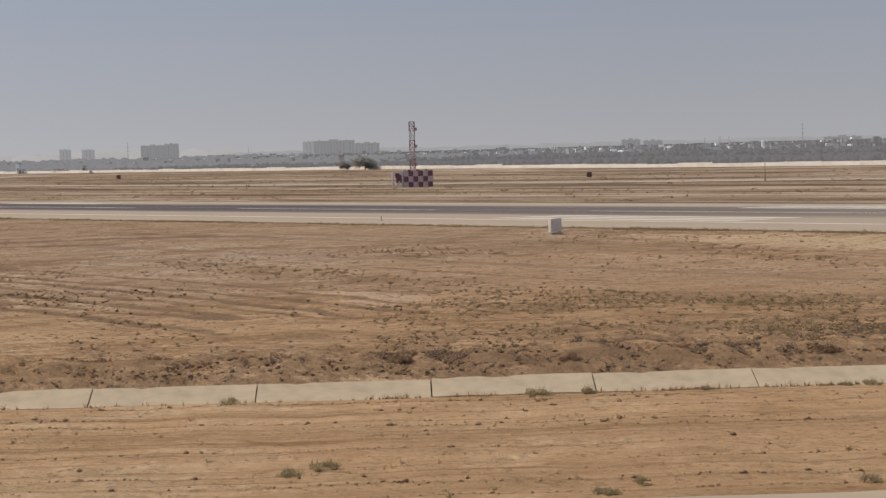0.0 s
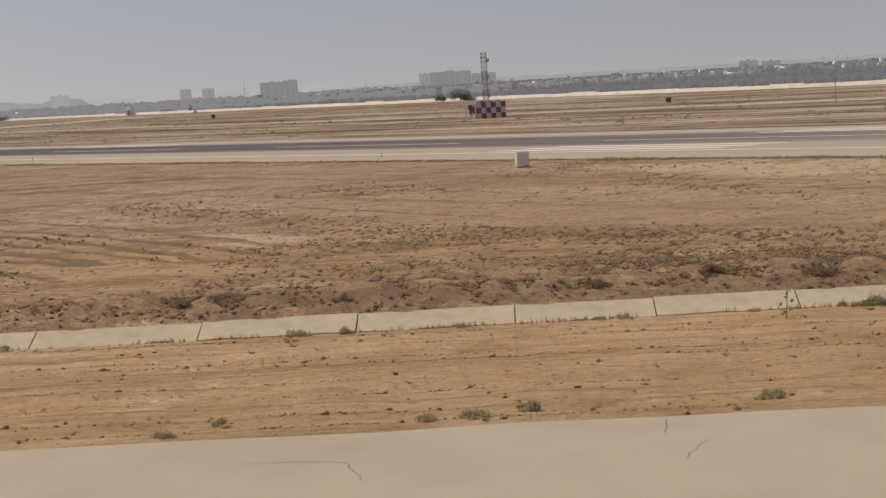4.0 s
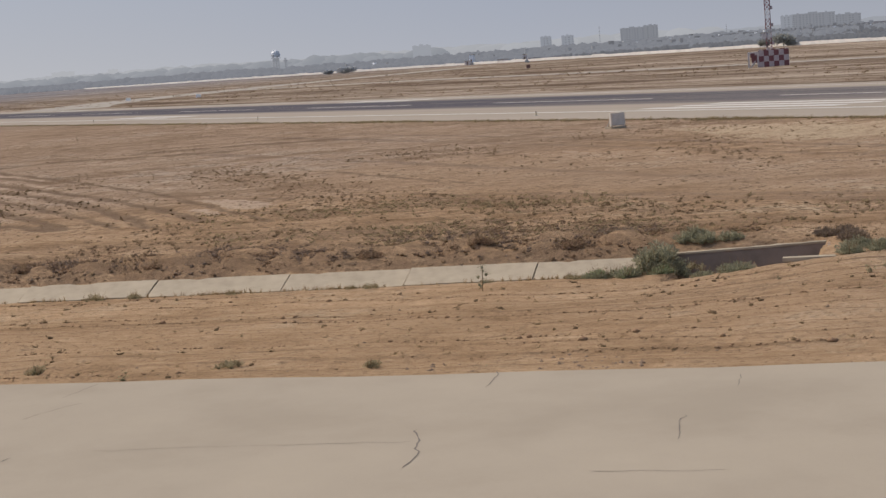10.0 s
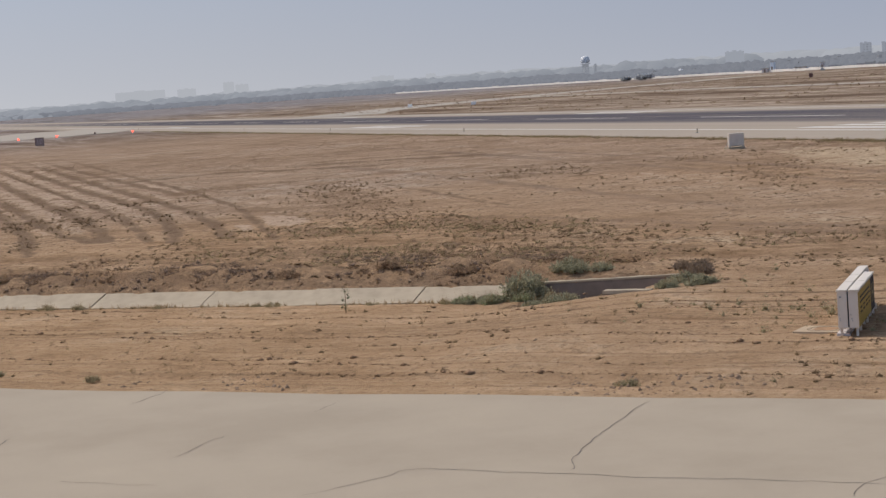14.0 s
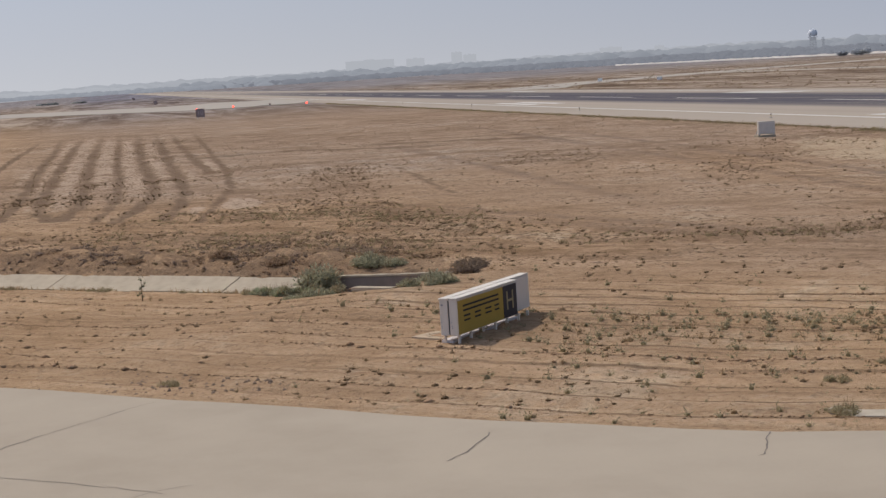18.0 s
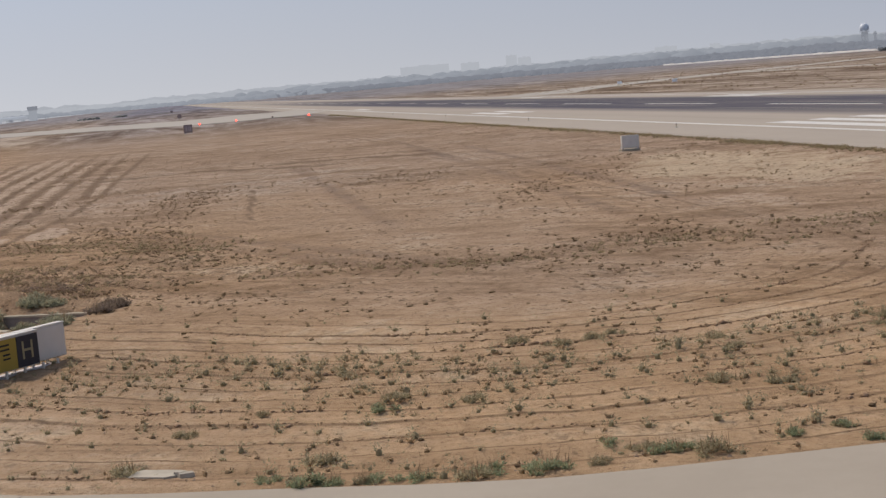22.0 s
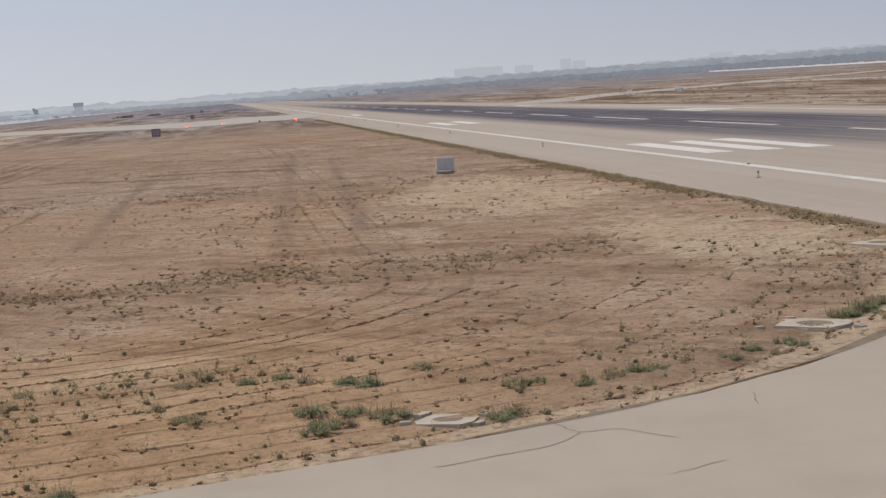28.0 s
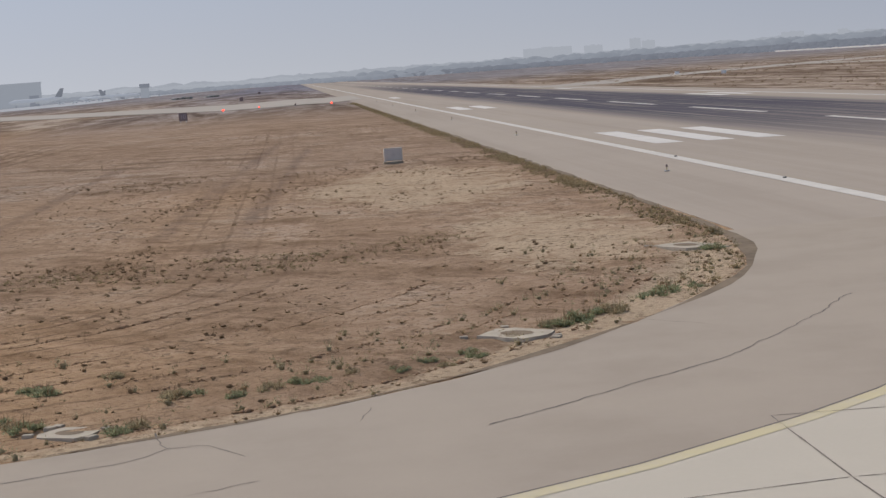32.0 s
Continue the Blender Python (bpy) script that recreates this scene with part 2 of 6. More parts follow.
    brushy = k.calc("ADD", k.calc("MULTIPLY", k.noise(k.place((0.45, 1.1, 1), -0.6), 1.0, 7, 0.8, 0.8), 0.62), k.calc("MULTIPLY", k.noise(at, 2.6, 5, 0.75), 0.38))
    sc = k.ramp(k.calc("ADD", brushy, k.calc("MULTIPLY", k.calc("SUBTRACT", k.attr("scrub"), 0.5), 0.20)), [(0.52, 0.0), (0.56, 0.45), (0.66, 0.85), (0.74, 0.95)])
    base = k.mix(sc, base, (0.205, 0.132, 0.082))
    # litter flecks, denser in some places than in others
    fleck = k.calc("ADD", k.calc("MULTIPLY", k.noise(at, 3.4, 5, 0.7), 0.72), k.calc("MULTIPLY", mid, 0.30))
    base = k.mix(k.calc("MULTIPLY", k.calc("SUBTRACT", 1.0, k.calc("MULTIPLY", k.attr("lane"), 0.6)), k.ramp(fleck, [(0.555, 0.0), (0.605, 0.9)])), base, (0.140, 0.092, 0.058))
    speck = k.ramp(grit, [(0.34, (0.55, 0.52, 0.50)), (0.43, (1.0, 1.0, 1.0)), (0.66, (1.15, 1.15, 1.15))])
    base = k.mix(1.0, base, speck, "MULTIPLY")
    k.bump(k.calc("ADD", k.calc("MULTIPLY", fine, 0.8), k.calc("MULTIPLY", grit, 0.35)), 0.9, 0.16)
    return k.done(base)


def pavement_material(name, color, streak=None):
    k = Mat(name, 0.9)
    k.b.inputs["Specular IOR Level"].default_value = 0.02
    at = k.place()
    big, mid, fine = k.noise(at, 0.06, 4), k.noise(at, 0.7, 5), k.noise(at, 14.0, 4, 0.7)
    tone = k.calc("ADD", k.calc("MULTIPLY", big, 0.5), k.calc("ADD", k.calc("MULTIPLY", mid, 0.3), k.calc("MULTIPLY", fine, 0.2)))
    c = k.ramp(tone, [(0.36, tuple(v * 0.96 for v in color)), (0.5, color), (0.64, tuple(v * 1.035 for v in color))])
    if streak:
        long = k.noise(k.place(streak), 1.0, 5, 0.6)
        c = k.mix(1.0, c, k.ramp(long, [(0.35, (0.92, 0.915, 0.91)), (0.52, (1.0, 1.0, 1.0)), (0.7, (1.04, 1.04, 1.035))]), "MULTIPLY")
    k.bump(fine, 0.25, 0.01)
    return k, c


def runway_material():
    k, c = pavement_material("runway_surface", (0.366, 0.302, 0.238), (0.012, 0.5, 1))
    pos = k.node("ShaderNodeSeparateXYZ")
    k.link(k.node("ShaderNodeNewGeometry").outputs["Position"], pos.inputs[0])
    # tyre rubber along the middle, dense where aircraft touch down
    across = k.calc("ABSOLUTE", k.calc("SUBTRACT", pos.outputs["Y"], 120.0))
    track = k.ramp(k.calc("MULTIPLY", across, 0.05), [(0.0, 1.0), (0.50, 0.97), (0.62, 0.55), (0.76, 0.0)])
    along = k.ramp(k.calc("ADD", k.calc("MULTIPLY", pos.outputs["X"], 0.001), 1.0), [(0.0, 0.2), (0.25, 0.6), (0.5, 1.0), (0.855, 1.0), (0.905, 0.85), (0.955, 0.35), (0.99, 0.08)])
    streaks = k.noise(k.place((0.013, 1.3, 1)), 1.0, 6, 0.75)
    worn = k.ramp(streaks, [(0.36, 0.45), (0.50, 1.0)])
    fac = k.calc("MULTIPLY", k.calc("MULTIPLY", track, along), worn)
    return k.done(k.mix(fac, c, (0.082, 0.074, 0.086)))


SOIL = soil_material()
_k, _c = pavement_material("shoulder_asphalt", (0.382, 0.314, 0.236), (0.25, 0.25, 1))
_p = _k.node("ShaderNodeSeparateXYZ")     # older, greyer surfacing in the bend
_k.link(_k.node("ShaderNodeNewGeometry").outputs["Position"], _p.inputs[0])
_f = _k.ramp(_k.calc("ADD", _k.calc("MULTIPLY", _p.outputs["Y"], 0.01), _k.calc("MULTIPLY", _k.noise(_k.place(), 0.1, 4), 0.12)), [(0.55, 0.0), (0.80, 1.0)])
SHOULDER = _k.done(_k.mix(_f, _c, _k.mix(1.0, _c, (0.955, 0.955, 0.985), "MULTIPLY")))
_k, _c = pavement_material("taxiway_concrete", (0.49, 0.425, 0.335))
CONCRETE = _k.done(_c)
_k, _c = pavement_material("worn_yellow_line", (0.50, 0.43, 0.335))     # paint rubbed through to the concrete
_n = _k.noise(_k.place((0.6, 0.6, 1)), 1.0, 7, 0.75, 0.4)
WORN_YELLOW = _k.done(_k.mix(_k.ramp(_n, [(0.36, 0.15), (0.58, 1.0)]), _c, (0.54, 0.455, 0.28)))
RUNWAY = runway_material()
_k, _c = pavement_material("exit_taxiway_surface", (0.385, 0.335, 0.275))
EXIT = _k.done(_c)
SLAB = plain("weathered_concrete", (0.40, 0.322, 0.228), 0.9, grain=2.5, depth=0.28)
WALL_DARK = plain("dark_concrete", (0.245, 0.188, 0.148), 0.9, grain=2.0, depth=0.35)
BRIGHT_MARKING = plain("fresh_white_marking", (0.60, 0.545, 0.475), 0.8, grain=1.2, depth=0.16, local=False)
MARKING = plain("white_marking", (0.55, 0.495, 0.42), 0.8, grain=1.2, depth=0.22, local=False)
YELLOW_LINE = plain("yellow_marking", (0.56, 0.46, 0.27), 0.8, grain=1.5, depth=0.3, local=False)
CRACK = plain("crack_filler", (0.185, 0.152, 0.124), 0.95)
BOARD_WHITE = plain("bright_white_board", (0.86, 0.84, 0.81), 0.6, grain=3.0, depth=0.06)
WHITE = plain("white_sheet_metal", (0.65, 0.572, 0.482), 0.55, grain=3.0, depth=0.08)
GREY = plain("grey_sheet_metal", (0.62, 0.555, 0.48), 0.6, grain=3.0, depth=0.15)
YELLOW = plain("yellow_sign_face", (0.375, 0.25, 0.05), 0.45, grain=2.0, depth=0.08)
BLACK = plain("black_paint", (0.025, 0.022, 0.024), 0.5)
SIGN_LETTER = plain("faded_yellow_letter", (0.33, 0.26, 0.14), 0.6)
DARK_RED = plain("red_sign_face", (0.10, 0.03, 0.03), 0.5)
STEEL = plain("galvanised_steel", (0.35, 0.34, 0.33), 0.5, 0.6)
PIT_SLAB = plain("pale_cast_concrete", (0.425, 0.355, 0.265), 0.9, grain=3.0, depth=0.22)
DUSTY_SLAB = plain("dust_covered_concrete", (0.43, 0.325, 0.22), 0.95, grain=4.0, depth=0.3)
FIELD_BOARD = plain("dull_red_board_face", (0.13, 0.07, 0.062), 0.7)
# black face lifted to grey-brown, haze and weak light put into the colour
SIGN_DULL = plain("haze_lifted_board_face", (0.30, 0.228, 0.205), 0.7)
RIM_DIRT = plain("broken_asphalt_rim", (0.20, 0.148, 0.098), 0.95, grain=3.0, depth=0.4, local=False)
FADED = plain("faded_pink_paint", (0.44, 0.365, 0.355), 0.8, grain=2.0, depth=0.25)
MAST_RED = plain("faded_red_paint", (0.24, 0.115, 0.115), 0.6, grain=2.0, depth=0.25)
MAST_WHITE = plain("faded_mast_white", (0.42, 0.36, 0.36), 0.7, grain=2.0, depth=0.2)
PANEL_DARK = plain("dull_black_panel", (0.055, 0.046, 0.046), 0.6)
RED = plain("red_paint", (0.185, 0.078, 0.080), 0.6, grain=2.0, depth=0.25)
OFFWHITE = plain("dusty_white_paint", (0.56, 0.50, 0.47), 0.7, grain=2.0, depth=0.2)
CLOD_SOIL = plain("crumbled_soil", (0.33, 0.205, 0.118), 0.97, grain=5.0, depth=0.4, local=False)
STONE = plain("field_stone", (0.25, 0.17, 0.115), 0.95)
DRY = foliage("dry_scrub", (0.18, 0.120, 0.070), (0.33, 0.228, 0.132))
GREYGREEN = foliage("grey_green_scrub", (0.29, 0.238, 0.138), (0.46, 0.385, 0.232))
GREEN = foliage("green_shrub", (0.21, 0.222, 0.122), (0.375, 0.392, 0.222))
SCRUBGREEN = foliage("olive_brown_scrub", (0.245, 0.186, 0.102), (0.43, 0.337, 0.19))
STRAW = foliage("dry_weeds", (0.28, 0.19, 0.105), (0.46, 0.33, 0.19))
CULVERT_BUSH = foliage("dark_green_shrub", (0.235, 0.218, 0.138), (0.41, 0.382, 0.25))
BROWN_BUSH = foliage("dead_brown_bush", (0.165, 0.122, 0.09), (0.29, 0.215, 0.157))
HEAP_BRUSH = foliage("dead_heaped_brush", (0.19, 0.135, 0.098), (0.34, 0.248, 0.182))
BANK_BRUSH = foliage("dead_bank_brush", (0.20, 0.130, 0.082), (0.36, 0.242, 0.155))
DARKBUSH = foliage("withered_brush", (0.19, 0.126, 0.076), (0.35, 0.243, 0.148))
FAR_TREE_NEARER = foliage("dusty_trees", (0.28, 0.275, 0.245), (0.40, 0.395, 0.355))


def lamp_material(name, color, power):
    k = Mat(name, 0.3)
    k.b.inputs["Emission Color"].default_value = (*color, 1)
    k.b.inputs["Emission Strength"].default_value = power
    return k.done(color)


RED_GLOW = lamp_material("lit_red_lens", (1.0, 0.06, 0.03), 6.0)


# ---- mesh helpers ----
def mesh_of(name, bm, material):
    me = bpy.data.meshes.new(name)
    bm.to_mesh(me)
    bm.free()
    if material:
        me.materials.append(material)
    return me


def part(name, bm, material, parent, label=""):
    ob = new(name, mesh_of(name, bm, material) if isinstance(bm, bmesh.types.BMesh) else bm)
    ob.parent = parent
    if label:
        ob["label"] = label
    return ob


def thing(name, x, y, z, turn=0.0, label="", category="", group="", kind=""):
    ob = new(name)
    ob.matrix_basis = pose(x, y, z, 0, 0, turn)
    return tagged(ob, label, category, group, kind)


def box(bm, x0, x1, y0, y1, z0, z1, bevel=0.0):
    m = Matrix.LocRotScale(((x0 + x1) / 2, (y0 + y1) / 2, (z0 + z1) / 2), None, (x1 - x0, y1 - y0, z1 - z0))
    got = bmesh.ops.create_cube(bm, size=1, matrix=m)
    if bevel:
        edges = list({e for v in got["verts"] for e in v.link_edges})
        bmesh.ops.bevel(bm, geom=edges, offset=bevel, segments=2, affect="EDGES")
    return bm


def boxed(*sizes, bevel=0.0):
    return box(bmesh.new(), *sizes, bevel=bevel)


def rod(bm, a, b, r, sides=8, r2=None):
    a, b = Vector(a), Vector(b)
    turn = (b - a).to_track_quat("Z", "Y").to_matrix().to_4x4()
    bmesh.ops.create_cone(bm, cap_ends=True, segments=sides, radius1=r, radius2=r if r2 is None else r2, depth=(b - a).length,
                          matrix=Matrix.Translation((a + b) / 2) @ turn)
    return bm


def poly_mesh(name, verts, faces, material, flat=False):
    """A mesh from arrays of places and of faces with equal corners."""
    verts, faces = np.asarray(verts, np.float32), np.asarray(faces, np.int32)
    n = faces.shape[1]
    me = bpy.data.meshes.new(name)
    me.vertices.add(len(verts))
    me.vertices.foreach_set("co", verts.ravel())
    me.loops.add(faces.size)
    me.loops.foreach_set("vertex_index", faces.ravel())
    me.polygons.add(len(faces))
    me.polygons.foreach_set("loop_start", np.arange(0, faces.size, n, dtype=np.int32))
    me.update(calc_edges=True)
    me.validate()
    me.materials.append(material)
    if flat:
        me.shade_flat()
    return me


def tri_mesh(name, tris, material):
    tris = np.asarray(tris).reshape(-1, 3)
    return poly_mesh(name, tris, np.arange(len(tris)).reshape(-1, 3), material)




# ---- the lie of the land ----
def smooth(v, a, b):
    q = np.clip((v - a) / (b - a), 0, 1)
    return q * q * (3 - 2 * q)


def catmull(points, step):
    """A smooth line through points, with places about step apart."""
    p = np.array([points[0], *points, points[-1]], float)
    out = []
    for a, b, c, d in zip(p, p[1:], p[2:], p[3:]):
        n = max(1, int(np.hypot(*(c - b)) / step))
        for q in np.arange(n) / n:
            out.append(0.5 * (2 * b + (c - a) * q + (2 * a - 5 * b + 4 * c - d) * q**2 + (3 * b - a - 3 * c + d) * q**3))
    return np.array([*out, p[-1]])


# rim of the paved shoulder: along the taxiway, round the bend, then along the runway
RIM = catmull([(-160, -120.4), (-80, -40.4), (-40, -0.3), (-19.2, 20.4), (-11.9, 28.0), (-2.6, 37.1), (2.2, 42.0), (6.9, 46.9), (9.0, 49.6), (10.8, 53.4),
               (12.0, 57.0), (12.45, 60.5), (12.5, 64.8), (11.5, 68.6), (10.2, 72.4), (8.9, 75.2), (7.2, 77.6), (5.1, 79.8), (1.0, 83.1), (-3.3, 85.7),
               (-7.1, 87.0), (-12.9, 87.9), (-26, 88.2), (-52, 88.3), (-120, 88.4), (-420, 88.4)], 1.5)
BANK_FROM, BANK_WAY = np.array([-27.0, 38.5]), np.array([0.69, 0.724])     # upper edge of the drain's concrete side
BANK_OUT = np.array([-BANK_WAY[1], BANK_WAY[0]])


def drain(x, y):
    """Places along the drain's upper edge and across it (out: away from the taxiway)."""
    dx, dy = x - BANK_FROM[0], y - BANK_FROM[1]
    return dx * BANK_WAY[0] + dy * BANK_WAY[1], dx * BANK_OUT[0] + dy * BANK_OUT[1]


def rim_distance(x, y):
    """Metres from the paved rim, positive on the soil."""
    best = np.full(x.shape, 1e9)
    side = np.ones(x.shape)
    for (ax, ay), (bx, by) in zip(RIM[:-1], RIM[1:]):
        ex, ey = bx - ax, by - ay
        q = np.clip(((x - ax) * ex + (y - ay) * ey) / (ex * ex + ey * ey), 0, 1)
        d = np.hypot(x - ax - q * ex, y - ay - q * ey)
        near = d < best
        side = np.where(near, np.sign(ex * (y - ay) - ey * (x - ax)), side)
        best = np.where(near, d, best)
    return best * side


def land(x, y):
    """Height of the bare ground."""
    x, y = np.asarray(x, float), np.asarray(y, float)
    z = np.interp(y, [60, 85, 95, 146.5, 230, 400, 900], [0, 0.2, 0.31, -0.70, -0.95, -0.9, -0.8])
    z = z + np.interp(x, [-400, -250, -70, -30], [0.45, 0.40, 0.16, 0]) * (1 - smooth(y, 74, 88))
    a, s = drain(x, y)
    reach = 1 - smooth(a, 10.5, 17)
    near = np.interp(s, [-18, -0.95, -0.9, 0, 0.02, 0.5, 1.6, 4.0], [0, -0.70, -0.86, -0.50, -0.34, -0.14, 0.10, 0.0])
    dip = -0.55 * smooth(y, 150, 225) * (1 - smooth(-x, 270, 420))
    return z + near * reach + dip


def ripple(x, y, d):
    """Small unevenness of the soil: wheel lanes, clods and banks."""
    lane = 0.5 + 0.5 * np.sin(x * 0.21 + y * 0.17)
    w = d + 0.25 * np.sin(x * 0.11 + 1.0) + 0.2 * np.sin(y * 0.13)
    z = 0.028 * np.sin(w * 3.3) * np.sin(w * 0.9 + 0.6) + 0.022 * np.sin(w * 6.1 + lane) * smooth(-d, -16, -8)
    z = z + 0.035 * np.sin(x * 0.9 + 0.7 * np.sin(y * 0.5)) * np.sin(y * 0.8 + 0.9 * np.sin(x * 0.4))
    z = z + 0.018 * np.sin(x * 3.7 + 1.3 * np.sin(y * 1.9)) * np.sin(y * 3.1 + np.sin(x * 2.3))
    return z * smooth(d, 0.1, 1.5)


def axis(stops):
    """Grid lines: stops of (from, to, step)."""
    out = []
    for a, b, step in stops:
        out.extend(np.arange(a, b, step))
    return np.array([*out, stops[-1][1]])


# heavy vehicles' turning tracks west of the drain: lines and half widths
TRACKS = (
    (((-224, 34.9), (-171, 33.9), (-131, 33.0), (-95, 32.4), (-60, 31.8)), 0.40),
    (((-192, 36.1), (-142, 36.3), (-107, 35.9), (-81, 35.8), (-68, 35.8), (-54, 35.4), (-44, 34.4)), 0.46),
    (((-241, 39.2), (-173, 38.6), (-121, 37.6), (-90, 37.2), (-75.4, 37.1), (-62.9, 36.9), (-54.4, 37.0), (-48.3, 37.5), (-47.2, 38.1), (-54.1, 38.7), (-63.7, 39.1),
      (-75.7, 39.2), (-88.4, 39.3), (-117, 39.7), (-163, 40.7), (-217, 41.7)), 0.44),
    (((-237, 44.0), (-152, 42.5), (-102, 41.5), (-79.6, 41.3), (-61.3, 40.9), (-52.6, 40.3), (-45.5, 39.6)), 0.34),
    (((-243, 46.3), (-157, 44.6), (-104, 43.4), (-84.4, 43.2), (-66.7, 43.1), (-58.1, 42.5), (-49.1, 41.4), (-44.4, 40.5)), 0.46),
    (((-253, 48.8), (-175, 47.1), (-118, 45.7), (-90.2, 45.1), (-74.1, 44.8), (-60.2, 44.4), (-51.3, 43.7), (-43.3, 42.5)), 0.46),
    (((-261, 50.9), (-183, 49.1), (-130, 47.7), (-96.7, 47.1), (-77.5, 46.9)), 0.42),
    (((-270, 55.8), (-163, 51.0), (-99.2, 48.7), (-80.4, 48.1), (-61.1, 46.9), (-48.6, 45.1), (-40.6, 43.9)), 0.30),
    (((-102, 47.7), (-103, 55.3), (-93, 63.8)), 1.2),
    (((-103, 61.2), (-100, 66.2), (-94, 71.6)), 1.1),
    (((-46, 55.8), (-61, 56.9), (-70, 57.4)), 0.24),
    (((-27.7, 43.3), (-27.8, 45.2), (-29.0, 47.4), (-31.5, 48.2)), 0.24))
# smooth pale ground between the tracks: centre, half sizes, strength
PANS = ((-85, 37.5, 42, 3.6, 0.72), (-130, 40.5, 60, 7.0, 0.66), (-82, 42.5, 34, 4.5, 0.72), (-50.5, 46.4, 5, 1.6, 1.0), (-88, 47.6, 12, 1.2, 0.9), (-46.5, 44.4, 4, 0.7, 0.9),
        (-66, 49.0, 8, 2.2, 0.5), (-28, 74.5, 6, 1.6, 0.6), (-54, 67.5, 14, 2.5, 0.4))
# where dry scrub grows thick: line, half width, strength
SCRUB_BANDS = (
    (((-43, 45.5), (-40, 49.5), (-36, 52.0), (-31, 52.0), (-28, 52.2)), 2.6, 0.9),
    (((-36, 41.5), (-30, 45.0), (-25, 48.5), (-22, 50.2)), 2.6, 0.95),
    (((-21.0, 56.5), (-19.0, 60.0), (-17.6, 63.0), (-18.2, 67.0), (-16.8, 71.6), (-17.0, 75.0), (-19.5, 78.5)), 2.2, 0.9),
    (((-20, 60.0), (-12.0, 64.5), (-8.4, 67.5), (-5.5, 70.0)), 1.3, 0.7),
    (((-75, 55.0), (-62, 52.5), (-52, 52.0)), 2.0, 0.75),
    (((-79, 47.0), (-82, 52.0), (-81, 58.0), (-80.5, 63.0), (-79, 67.0)), 2.0, 0.95))


def band_field(x, y, line, w, wild=0.55):
    """1 along a line of corners, fading out unevenly beyond its width."""
    best = np.full(np.shape(x), 1e9)
    for (ax, ay), (bx, by) in zip(line, line[1:]):
        ex, ey = bx - ax, by - ay
        q = np.clip(((x - ax) * ex + (y - ay) * ey) / (ex * ex + ey * ey), 0, 1)
        best = np.minimum(best, np.hypot(x - ax - q * ex, y - ay - q * ey))
    ragged = np.sin(x * 0.9 + 1.7 * np.sin(y * 0.7)) * np.sin(y * 1.1 + 1.3 * np.sin(x * 0.5))
    return 1 - smooth(best + wild * w * ragged, 0.2 * w, 1.7 * w)


